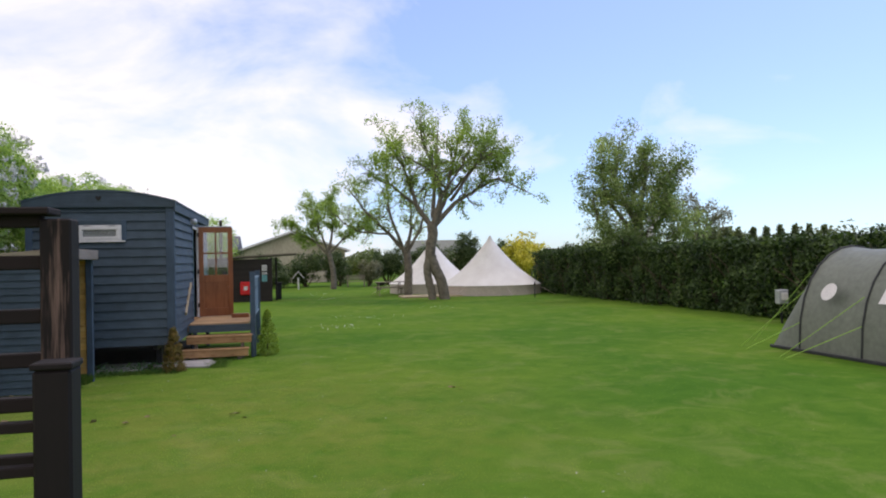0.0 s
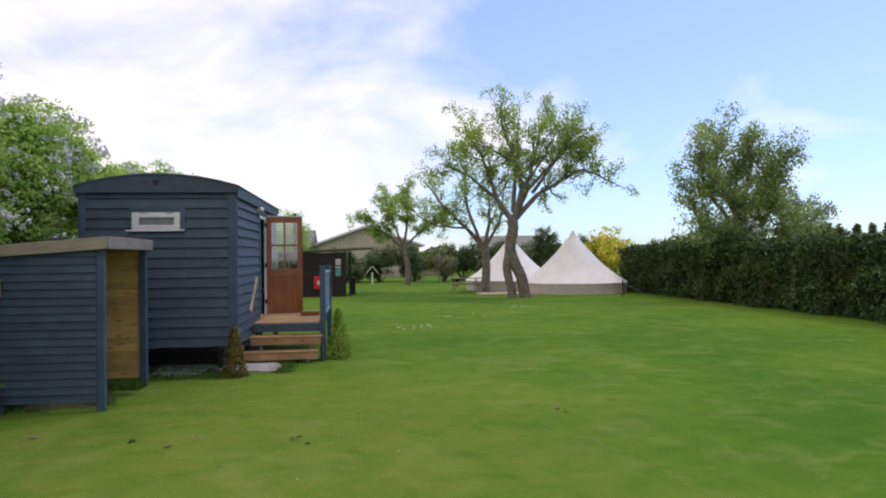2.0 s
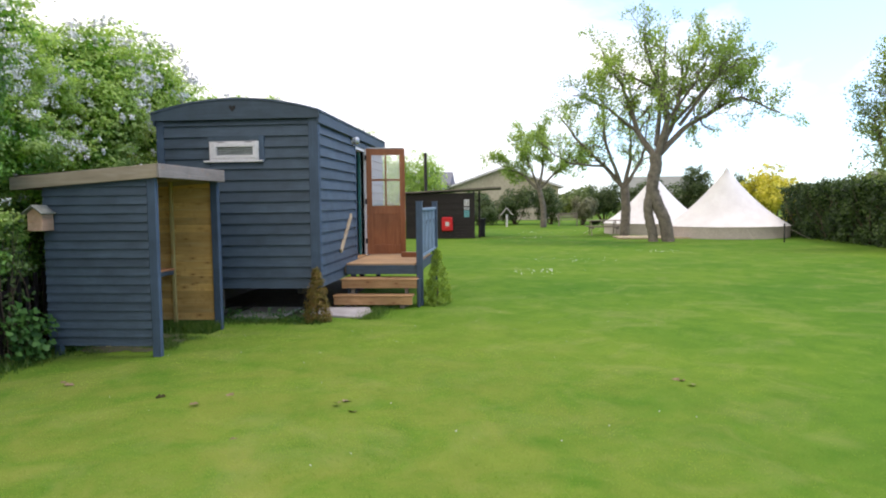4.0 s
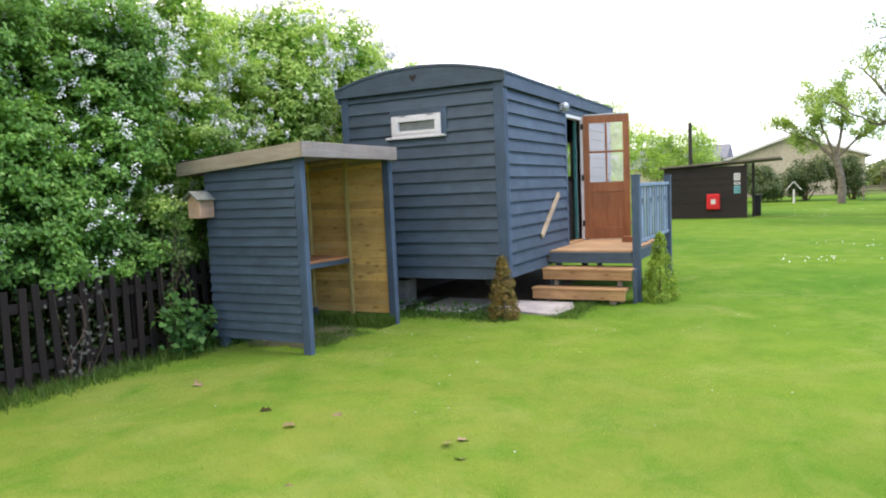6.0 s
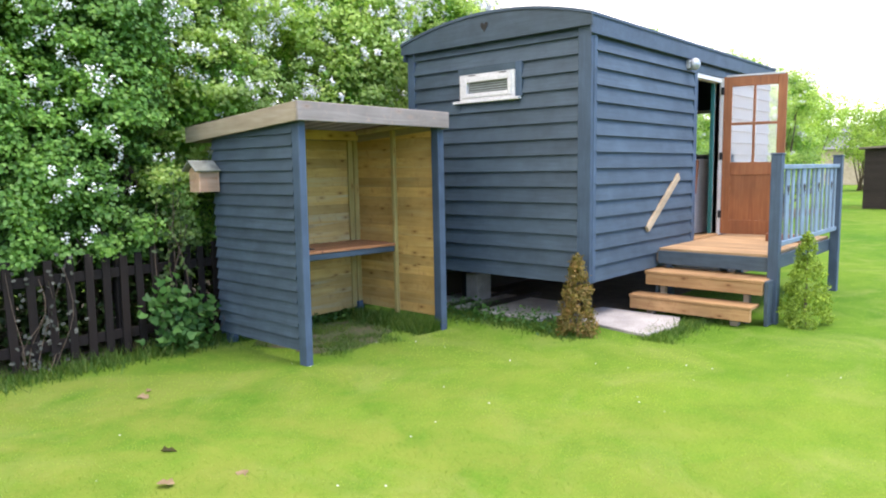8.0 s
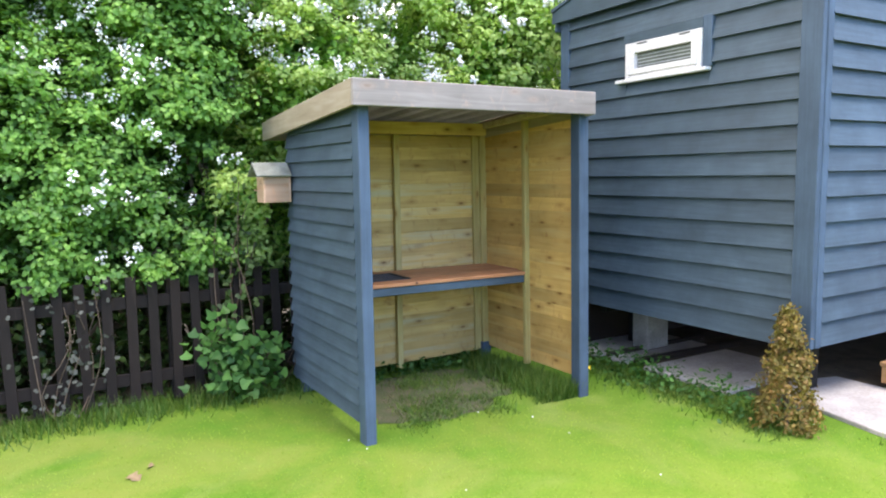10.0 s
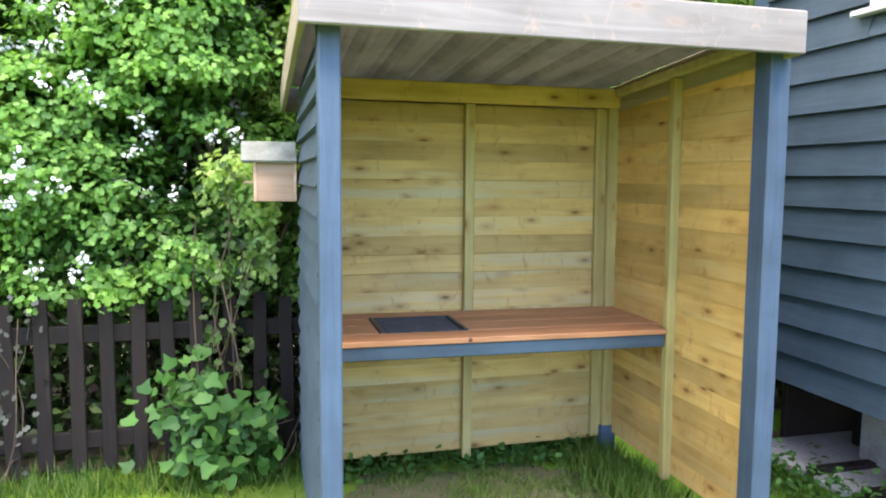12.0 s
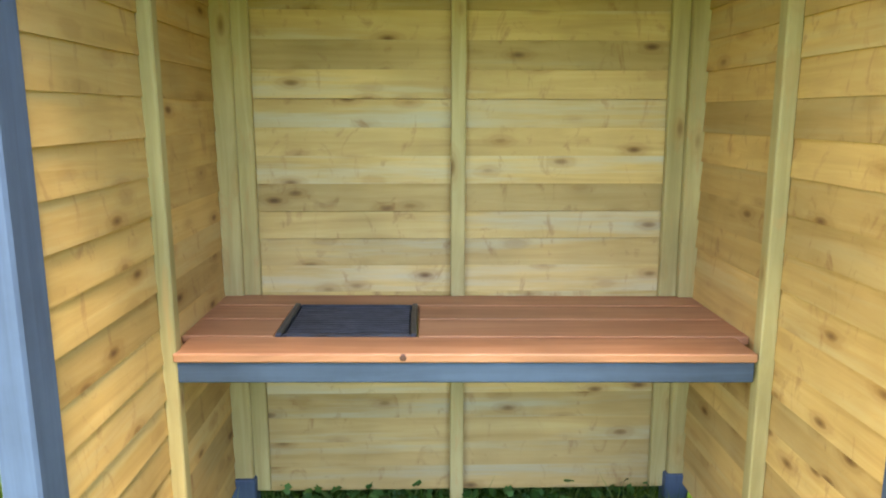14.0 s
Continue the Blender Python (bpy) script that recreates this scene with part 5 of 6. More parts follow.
limb_tree("apple_tree", (22.4, -10.35), [([(-0.34, 0, -0.05), (-0.40, 0.05, 0.5), (-0.56, 0.05, 1.1), (-0.60, 0, 1.6), (-0.46, 0, 2.1)], (0.20, 0.19)),
                                        ([(0.24, -0.05, -0.05), (0.19, -0.05, 0.4), (0.08, -0.05, 0.95), (-0.18, 0, 1.5), (-0.40, 0, 2.0), (-0.43, 0, 2.5), (-0.28, 0, 3.0), (-0.30, 0, 3.65)], (0.26, 0.25))],
          [([(-0.30, 0, 3.5), (-1.0, 0.3, 4.6), (-1.4, 0.5, 6.2), (-2.4, 0.7, 7.9)], (0.15, 0.03)),
           ([(-0.25, 0, 3.5), (0.15, -0.3, 5.0), (-0.4, -0.5, 6.6), (-1.0, -0.6, 8.4)], (0.16, 0.03)),
           ([(-0.2, 0.1, 3.6), (0.5, 0.5, 4.9), (1.0, 0.8, 6.9), (1.6, 0.8, 8.6)], (0.15, 0.03)),
           ([(-0.15, 0.0, 3.6), (0.9, 0.2, 4.7), (1.9, 0.3, 5.3), (3.2, 0.4, 6.0), (4.7, 0.3, 5.3)], (0.14, 0.03)),
           ([(-0.2, 0.3, 4.0), (0.2, 1.4, 6.3), (0.4, 1.5, 8.5)], (0.12, 0.03)),
           ([(0.5, 0.5, 4.9), (2.0, 0.4, 6.5), (2.6, 0.3, 7.9)], (0.08, 0.02)), ([(0.15, -0.3, 5.0), (1.1, -0.6, 6.4), (1.7, -0.6, 7.7)], (0.07, 0.02)),
           ([(-0.4, -0.5, 6.2), (-1.6, -0.4, 6.9), (-2.4, -0.5, 6.9)], (0.06, 0.02)), ([(1.0, 0.8, 6.4), (2.2, 0.6, 7.0), (3.2, 0.6, 7.0)], (0.06, 0.02)),
           ([(0.7, 0.2, 4.8), (1.9, -0.5, 6.6), (3.0, -0.6, 7.3)], (0.09, 0.025)),
           ([(-1.0, 0.3, 4.6), (-2.4, -0.2, 5.6), (-3.6, 0.3, 6.2)], (0.08, 0.02))],
          21, M["apple"], "old gnarled apple tree with a split twisted trunk and open crown", 0.11, 11, 0.26, 2, 0.78)
limb_tree("apple_tree", (27.0, -9.55), [([(0.0, 0, -0.05), (0.1, 0, 1.2), (0.0, 0, 2.4)], (0.24, 0.2))],
          [([(0.0, 0, 2.3), (-0.9, 0.2, 3.4), (-2.2, 0.3, 4.6), (-3.0, 0.3, 5.8)], (0.13, 0.03)), ([(0, 0, 2.4), (0.4, 0.3, 4.0), (0.2, 0.4, 6.0)], (0.12, 0.03)),
           ([(0, 0, 2.3), (0.8, -0.2, 3.7), (1.1, -0.3, 5.6)], (0.1, 0.03)), ([(-0.2, 0, 2.6), (-1.0, -0.6, 4.5), (-1.2, -0.8, 6.6)], (0.1, 0.03)), ([(-0.9, 0.2, 3.4), (-2.6, -0.2, 3.5), (-4.2, 0, 4.6)], (0.07, 0.02))],
          22, M["apple"], "smaller apple tree with a leaning dark trunk and sparse leaves", 0.105, 8, 0.30, 2, 0.7)
limb_tree("apple_tree", (40.0, -6.35), [([(0.0, 0, -0.05), (0.05, 0, 1.2), (-0.3, 0, 2.6)], (0.22, 0.18))],
          [([(-0.3, 0, 2.5), (-1.4, 0.2, 3.6), (-3.0, 0.3, 4.3)], (0.12, 0.03)), ([(-0.3, 0, 2.6), (0.1, 0.3, 4.6), (-0.2, 0.4, 6.3)], (0.12, 0.03)),
           ([(-0.3, 0, 2.5), (1.0, -0.2, 3.8), (2.4, -0.3, 4.6)], (0.1, 0.03)), ([(-0.3, 0, 2.6), (-1.0, -0.6, 4.4), (-1.5, -0.8, 5.6)], (0.1, 0.03))],
          23, M["apple"], "small pale-trunked apple tree in front of dark shrubs", 0.14, 18, 0.34, 2, 0.75)
limb_tree("whitebeam_tree", (17.6, -18.4), [([(0.0, 0, -0.05), (0.1, 0, 1.6), (0.0, 0, 3.4)], (0.26, 0.2))],
          [([(0, 0, 1.8), (-1.6, 0.2, 3.2), (-2.3, 0, 4.5)], (0.12, 0.03)), ([(0, 0, 2.2), (1.2, 0.3, 3.4), (1.7, 0.2, 4.8)], (0.12, 0.03)), ([(0, 0, 3.2), (-0.8, 0.5, 5.0), (-0.5, 0.5, 7.0)], (0.13, 0.03)),
           ([(0, 0, 3.2), (0.7, -0.6, 4.8), (1.7, -0.6, 5.6)], (0.12, 0.03)), ([(0, 0, 3.3), (0.2, -0.3, 5.0), (0.4, -0.2, 6.4)], (0.12, 0.03)), ([(0, 0, 2.6), (-1.8, -0.4, 4.6), (-1.8, -0.4, 6.0)], (0.1, 0.03)),
           ([(0, 0, 2.8), (0.0, 0.3, 4.6), (0.1, 0.3, 5.9)], (0.1, 0.02)), ([(0, 0, 2.2), (0.5, -0.6, 3.4), (0.9, -0.8, 4.2)], (0.08, 0.02)), ([(0, 0, 2.4), (-0.5, -0.6, 3.6), (-0.9, -0.7, 4.3)], (0.08, 0.02)),
           ([(0, 0, 1.6), (1.0, -0.6, 2.4), (1.7, -0.9, 2.9)], (0.08, 0.02)), ([(0, 0, 1.8), (-0.9, -0.6, 2.5), (-1.7, -0.7, 2.8)], (0.08, 0.02))],
          24, M["grey_tree"], "tall grey-green tree standing behind the clipped hedge", 0.105, 19, 0.38, 2, 0.66)
limb_tree("bare_tree", (39.8, -35.3), [([(0, 0, -0.05), (0, 0, 2.5)], (0.3, 0.22))],
          [([(0, 0, 2.4), (-1.2, 0.3, 5.0), (-1.7, 0.3, 5.6)], (0.14, 0.02)), ([(0, 0, 2.4), (0.3, 0.3, 4.5), (0.4, 0.3, 6.2)], (0.14, 0.02)), ([(0, 0, 2.4), (1.2, 0.3, 4.0), (2.2, 0.3, 4.9)], (0.14, 0.02))],
          25, M["far_bare"], "pale half-bare tree in the distance", 0.18, 8, 0.45, 2, 1.0)


# ---------------------------------------------------------------- clipped hedge and shrubs
def clipped_hedge(x0, x1, y0, y1, h):
    r = np.random.default_rng(31)
    g = thing("clipped_hedge", "long dark-green clipped hedge along the lawn", "hedge", (x0, y0, 0))
    L = x1 - x0
    # woody core
    add = []
    for k in range(130):
        x = x0 + L * (k + r.random()) / 130
        p = np.array([x, (y0 + y1) / 2 + r.normal() * 0.15, -0.03])
        for _ in range(4):
            q = p + np.array([r.normal() * 0.4, r.normal() * 0.45, h * (0.55 + 0.4 * r.random())])
            add.append((bend(p, q, r, 0.1, 5), np.linspace(0.03, 0.008, 5)))
    tagged(tubes("branchwork", add, M["twig"], g, 4), kind="stuff")

    def wave(x, z):
        return 0.13 * np.sin(1.9 * x) + 0.10 * np.sin(4.3 * x + 2 * z) + 0.09 * np.sin(5.1 * z + x) + 0.07 * np.sin(9.7 * x - 3 * z)
    n = 52000
    x = x0 + L * r.random(n)
    z = 0.05 + (h - 0.05) * r.random(n) ** 0.9
    y = y0 + wave(x, z) - 0.03 * z - np.abs(r.normal(size=n)) * 0.16
    top = r.random(n) < 0.28
    z = np.where(top, h + 0.07 * np.sin(2.3 * x) + 0.06 * np.sin(6.1 * x) + r.normal(size=n) * 0.06, z)
    y = np.where(top, y1 + (y0 - y1) * r.random(n), y)
    back = r.random(n) < 0.12
    y = np.where(back & ~top, y1 + r.normal(size=n) * 0.1, y)
    pos = np.stack([x, y, z], 1)
    out = np.where(top[:, None], np.array([[0, 0.1, 1.0]]), np.array([[-0.1, 0.75, 0.5]]))
    leaves("foliage", pos, 0.13 * (0.6 + 0.7 * r.random(n)), r, M["hedge_leaf"], g, out, 0.7, kind="stuff")
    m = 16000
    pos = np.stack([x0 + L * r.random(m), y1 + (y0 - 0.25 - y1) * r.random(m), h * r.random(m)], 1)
    # darker leaves than outside, inner shade painted in
    leaves("inner_foliage", pos, 0.22, r, M["deep_shade"], g, None, 1.5, kind="stuff")
    return g


clipped_hedge(-9.0, 27.0, -16.75, -18.1, 2.22)


def shrub(name, x, y, rx, ry, h, mat, label, category, seed, n=160, per=22, leaf=0.16, low=0.0, spread=0.32, group=""):
    r = np.random.default_rng(seed)
    s = thing(name, label, category, (x, y, 0), group)
    lobes = [((x + rx * 0.55 * r.uniform(-1, 1), y + ry * 0.55 * r.uniform(-1, 1), low + (h - low) * r.uniform(0.3, 0.68)), (rx * r.uniform(0.35, 0.6), ry * r.uniform(0.35, 0.6), (h - low) * r.uniform(0.22, 0.36))) for _ in range(8)]
    lines = [(bend((x + 0.1 * r.normal(), y + 0.1 * r.normal(), -0.03), c, r, 0.12, 6), np.linspace(0.05, 0.012, 6)) for c, _ in lobes]
    tagged(tubes("branchwork", lines, M["twig"], s, 5), kind="stuff")
    cen, out = blob_points(n, lobes, r, 0.35)
    cen[:, 2] = np.maximum(cen[:, 2], 0.1)
    pos, off = clumps(cen, per, spread, r)
    leaves("crown", pos, leaf * (0.7 + 0.6 * r.random(len(pos))), r, mat, s, unit(off + np.repeat(out, per, axis=0) + np.array([[0, 0, 0.5]])), 0.6, kind="stuff")
    return s


for k, (x, y, rx, h) in enumerate(((46.0, 2.6, 2.4, 6.2), (46.5, 5.0, 2.6, 7.4), (45.0, 7.8, 2.8, 8.0), (43.0, 10.5, 2.8, 8.0), (40.0, 6.4, 2.4, 7.2))):
    shrub("hawthorn_bush", x, y, rx, 2.1, h, M["hawthorn_lit"], "sunlit yellow-green hawthorn bush behind the shed", "bush", 45 + k, 380, 24, 0.15, 0.0, 0.38, "hawthorns behind the shed")
shrub("golden_bush", 32.0, -18.3, 2.3, 1.9, 4.1, M["yellow"], "bright golden-yellow shrub behind the tents", "bush", 51, 190, 24, 0.2)
for k, (x, y, rx, h) in enumerate(((46, -1.8, 2.3, 2.9), (47, -4.6, 2.2, 3.1), (46.5, -7.2, 1.7, 3.0), (46, -11.2, 1.7, 3.6), (45, -13.2, 1.5, 3.2), (50, 1.8, 2.8, 3.2), (45, -15.6, 1.8, 4.0), (44.5, -17.7, 1.4, 4.5), (43, -20, 2.0, 3.9), (38, -24, 2.2, 3.2))):
    shrub("garden_shrub", x, y, rx, 1.6, h, M["shrub"], "dense grey-green evergreen shrub at the garden's end", "shrub", 60 + k, 170, 60, 0.13, 0, 0.34, "shrubs at the garden's end")
shrub("pampas_clump", 44.0, -9.4, 0.9, 0.9, 2.1, M["far_bare"], "pale straw-coloured grass clump among the shrubs", "grass", 75, 90, 50, 0.14, 0, 0.25)
may = shrub("hawthorn_bush", 18.6, -19.2, 1.5, 1.1, 4.3, M["grey_tree"], "white-flowering hawthorn bush behind the clipped hedge", "bush", 76, 260, 34, 0.09, 0.8, 0.28)
r = np.random.default_rng(77)
pos, off = clumps(np.stack([18.4 + 1.0 * r.normal(size=90), -18.5 + 0.15 * r.normal(size=90), 3.0 + 0.6 * r.normal(size=90)], 1), 26, 0.16, r)
leaves("blossom", pos, 0.07, r, M["blossom"], may, unit(off + np.array([[-0.4, 0.6, 0.4]])), 0.5, PETALS, PETALS_F, 0.1, "white may blossom", "stuff")
for k, (x, y, rx, h, m, nm) in enumerate(((70, -44, 8, 5.4, "far_green", "pale green"), (62, -52, 7, 5.2, "far_green", "pale green"), (55, -60, 6, 5.0, "far_dark", "dark"), (44, -66, 8, 5.6, "far_green", "pale green"),
                                          (32, -68, 8, 6.2, "far_green", "pale green"), (20, -66, 8, 7.5, "far_green", "pale green"), (8, -60, 9, 8.0, "far_green", "pale green"), (80, -30, 8, 3.8, "far_dark", "dark"), (88, -14, 9, 3.6, "far_green", "pale green"))):
    shrub("far_tree", x, y, rx, 3.5, h, M[m], f"{nm} tree line beyond the hedge", "tree", 80 + k, 170, 20, 0.62, 0.0, 1.0, "far trees")
for k in range(20):
    t = k / 19
    x, y = 56.5 - 8 * t, -46.5 - 9.5 * t + (k % 2)
    r = np.random.default_rng(120 + k)
    c = thing("far_conifer", "small dark pointed conifer in a distant row", "conifer", (x, y, 0), "far conifers")
    h = 4.2 + 0.5 * r.random()
    tubes("trunk", [(np.array([(x, y, -0.05), (x, y, h * 0.95)]), (0.14, 0.03))], M["bark"], c, 5)
    z = h * r.random(700) ** 1.1
    rad = 0.8 * (1 - z / h) ** 0.8 * (0.5 + 0.5 * r.random(700))
    a = r.random(700) * 6.283
    leaves("foliage", np.stack([x + rad * np.cos(a), y + rad * np.sin(a), z], 1), 0.36, r, M["far_dark"], c, None, 1.0, kind="stuff")

# ---------------------------------------------------------------- bell tents
def bell_tent(x, y, rad, high, wall, label):
    t = thing("bell_tent", label, "tent", (x, y, 0), "bell tents")
    n, m = 16, 9
    V, F = [], []
    for j in range(m + 1):
        f = j / m
        rr = rad * (1 - f) ** 1.0 + 0.05
        zz = wall + (high - wall) * (f - 0.10 * math.sin(math.pi * f))
        for i in range(n * 2):
            a = math.pi * i / n
            sag = 1.0 if i % 2 == 0 else 1 - 0.028 * math.sin(math.pi * min(1, f * 1.1 + 0.05))
            V.append((x + rr * sag * math.cos(a), y + rr * sag * math.sin(a), zz))
    for j in range(m):
        for i in range(2 * n):
            F.append((j * 2 * n + i, j * 2 * n + (i + 1) % (2 * n), (j + 1) * 2 * n + (i + 1) % (2 * n), (j + 1) * 2 * n + i))
    mesh_part("canopy", V, F, M["canvas"], t, "cream canvas roof cone", True)
    V, F = [], []
    for zz, s in ((0.0, 1.0), (wall * 0.5, 0.992), (wall, 1.0)):
        for i in range(2 * n):
            a = math.pi * i / n
            q = s * (rad + 0.02) * (1.0 if i % 2 == 0 else 0.99)
            V.append((x + q * math.cos(a), y + q * math.sin(a), zz))
    for j in range(2):
        for i in range(2 * n):
            F.append((j * 2 * n + i, j * 2 * n + (i + 1) % (2 * n), (j + 1) * 2 * n + (i + 1) % (2 * n), (j + 1) * 2 * n + i))
    mesh_part("tent_wall", V, F, M["canvas_low"], t, "beige lower tent wall", True)
    tubes("centre_pole", rod((x, y, 0), (x, y, high + 0.12), 0.025), M["old_wood"], t)
    bm = bmesh.new()
    bmesh.ops.create_cone(bm, cap_ends=True, segments=12, radius1=0.16, radius2=0.05, depth=0.22, matrix=Matrix.Translation((x, y, high + 0.0)))
    part("cap", bm, M["canvas"], t)
    for i in range(0, n * 2, 4):
        a = math.pi * i / n
        tubes("guy_rope", rod((x + rad * math.cos(a), y + rad * math.sin(a), wall), (x + (rad + 1.1) * math.cos(a), y + (rad + 1.1) * math.sin(a), 0), 0.008), M["canvas_low"], t, 4)
    return t


bell_tent(26.3, -14.1, 2.7, 3.08, 0.52, "cream canvas bell tent with a beige skirt on a timber base")
bell_tent(30.6, -11.7, 2.6, 3.0, 0.55, "second cream bell tent partly hidden behind the trees")
plat = thing("tent_platform", "low pale timber platform beside the bell tent", "platform", (25.2, -10.6, 0))
for k in range(12):
    part("platform_board", box((24.3 + k * 0.16, -12.0, 0.0), (24.3 + k * 0.16 + 0.15, -8.9, 0.07), 0.004), M["offcut"], plat)
mark = thing("marker_post", "thin dark metal marker post in the lawn", "post", (21.2, -14.8, 0))
tubes("post", rod((21.2, -14.8, -0.02), (21.2, -14.8, 0.75), 0.03), M["black_metal"], mark)


# ---------------------------------------------------------------- picnic table and bits at the far end
def picnic_table(x, y):
    t = thing("picnic_table", "weathered grey wooden picnic table on the lawn", "table", (x, y, 0))
    for k in range(4):
        part("table_board", box((x - 0.36 + k * 0.185, y - 0.85, 0.72), (x - 0.36 + k * 0.185 + 0.17, y + 0.85, 0.755), 0.004), M["old_wood"], t)
    for s in (-1, 1):
        part("bench_board", box((x + s * 0.66 - 0.12, y - 0.85, 0.42), (x + s * 0.66 + 0.12, y + 0.85, 0.455), 0.004), M["old_wood"], t)
        yy = y + s * 0.6
        part("cross_beam", box((x - 0.78, yy - 0.03, 0.33), (x + 0.78, yy + 0.03, 0.419), 0.004), M["old_wood"], t)
        for q in (-1, 1):
            part("leg", beam((x + q * 0.62, yy + 0.05, -0.01), (x + q * 0.24, yy + 0.05, 0.72), 0.035, 0.09), M["old_wood"], t)
    return t


picnic_table(28.3, -8.75)
bench = thing("garden_bench", "dark weathered slatted garden bench", "bench", (42.5, -8.2, 0))
for k in range(3):
    part("seat_slat", box((42.3 + 0.14 * k, -8.9, 0.42), (42.42 + 0.14 * k, -7.5, 0.45), 0.003), M["old_wood"], bench)
    part("back_slat", box((42.74, -8.9, 0.55 + 0.13 * k), (42.77, -7.5, 0.64 + 0.13 * k), 0.003), M["old_wood"], bench)
for y in (-8.85, -7.6):
    for x, h in ((42.32, 0.42), (42.70, 0.93)):
        part("leg", box((x, y, -0.01), (x + 0.05, y + 0.05, h), 0.003), M["old_wood"], bench)
pit = thing("fire_pit", "black metal fire bowl standing on the grass", "fire pit", (41.0, -9.9, 0))
bm = bmesh.new()
bmesh.ops.create_cone(bm, cap_ends=True, segments=18, radius1=0.22, radius2=0.42, depth=0.25, matrix=Matrix.Translation((41, -9.9, 0.25)))
part("bowl", bm, M["black_metal"], pit)
for a in (0, 2.1, 4.2):
    tubes("leg", rod((41 + 0.25 * math.cos(a), -9.9 + 0.25 * math.sin(a), -0.01), (41 + 0.2 * math.cos(a), -9.9 + 0.2 * math.sin(a), 0.2), 0.02), M["black_metal"], pit)
arrow = thing("arrow_sign", "white arrow-shaped sign on a short post", "sign", (42.0, -3.9, 0))
tubes("post", rod((42.0, -3.9, -0.02), (42.0, -3.9, 0.85), 0.06), M["white"], arrow)
for s in (-1, 1):
    part("arrow_barb", beam((41.98, -3.9, 1.32), (41.98, -3.9 + s * 0.42, 0.80), 0.05, 0.13, 0.004, (1, 0, 0)), M["white"], arrow)

# ---------------------------------------------------------------- washing-up shed
shed = thing("utility_shed", "dark creosoted timber utility shed with an overhanging flat roof", "shed", (26.0, -1.3, 0))
y0, y1 = -2.28, 0.95
for k in range(15):
    part("shed_board", box((26.0, y0, 0.0 + k * 0.145), (26.03, y1, k * 0.145 + 0.14), 0.004), M["shed"], shed)
part("shed_wall", box((26.031, y0, 0), (26.06, y1, 2.17), 0), M["shed"], shed)
part("shed_wall", box((26.061, y1 - 0.05, 0), (29.0, y1, 2.17), 0), M["shed"], shed)
part("shed_wall", box((29.0, y0 + 0.6, 0), (29.05, y1, 2.17), 0), M["shed"], shed)
part("corner_post", box((25.97, y0 - 0.10, -0.02), (26.08, y0 - 0.001, 2.24), 0.005), M["shed"], shed)
part("corner_post", box((26.7, -2.62, -0.02), (26.8, -2.52, 2.26), 0.005), M["shed"], shed)
bm = prism([(-3.62, 2.36), (1.1, 2.15), (1.1, 2.23), (-3.62, 2.44)], "x", 25.75, 29.2)
part("shed_roof", bm, M["shed"], shed)
part("roof_edge", prism([(-3.62, 2.385), (1.1, 2.175), (1.1, 2.24), (-3.62, 2.45)], "x", 25.72, 25.749), M["old_wood"], shed, "pale weathered roof edge board")
redbox = thing("red_extinguisher_box", "bright red plastic fire-extinguisher box on the shed wall", "fire box", (25.9, -1.05, 0.4))
part("box_body", box((25.82, -1.33, 0.36), (25.999, -0.80, 1.03), 0.05), M["red"], redbox)
part("label_plate", box((25.812, -1.16, 0.60), (25.8195, -0.98, 0.80), 0.002), M["white"], redbox)
for a, b, m, lb in ((1.56, 1.86, "white", "white printed notice on the shed"), (1.38, 1.50, "white", "small white notice on the shed"), (1.02, 1.34, "notice_teal", "teal printed notice on the shed")):
    s = thing("notice", lb, "notice", (25.99, -2.0, a))
    part("sheet", box((25.985, -2.12, a), (25.999, -1.87, b), 0.002), M[m], s)
    for q in range(3):
        part("text_line", box((25.982, -2.09, a + (b - a) * (0.25 + 0.22 * q)), (25.9845, -1.90, a + (b - a) * (0.25 + 0.22 * q) + 0.015), 0), M["black_metal"], s)
binn = thing("litter_bin", "dark narrow litter bin with a flat lid by the shed", "bin", (27.6, -2.68, 0))
part("bin_body", box((27.45, -2.82, 0.0), (27.75, -2.52, 0.82), 0.01), M["black_metal"], binn)
part("bin_lid", box((27.40, -2.87, 0.821), (27.80, -2.47, 0.90), 0.01), M["black_metal"], binn)
pole = thing("wooden_pole", "dark slender pole standing behind the shed", "pole", (31.5, 0.6, 0))
tubes("pole", rod((31.5, 0.6, -0.02), (31.5, 0.6, 4.5), 0.09), M["shed"], pole)

# ---------------------------------------------------------------- bungalow beyond
house = thing("bungalow", "beige rendered bungalow with a low grey tiled roof", "house", (62, -4.4, 0))
gy, gw = -3.6, 5.2
part("wall", prism([(gy - gw, 0), (gy + gw, 0), (gy + gw, 3.15), (gy, 4.95), (gy - gw, 3.15)], "x", 60, 60.3), M["render_wall"], house, "beige rendered gable wall")
part("side_wall", box((60.3, gy + gw - 0.3, 0), (76, gy + gw, 3.15), 0), M["render_wall"], house)
for s in (-1, 1):
    bm = prism([(gy, 5.00), (gy + s * (gw + 0.5), 3.02), (gy + s * (gw + 0.5), 3.16), (gy, 5.16)], "x", 59.5, 76)
    part("roof_slope", bm, M["slate"], house)
    bm = prism([(gy, 4.95), (gy + s * (gw + 0.5), 2.97), (gy + s * (gw + 0.5), 3.14), (gy, 5.13)], "x", 59.44, 59.499)
    part("barge_board", bm, M["white"], house, "white barge board")
part("wing_roof", prism([(60.5, 2.9), (66, 4.95), (71.5, 2.9)], "y", 1.7, 16), M["slate"], house)
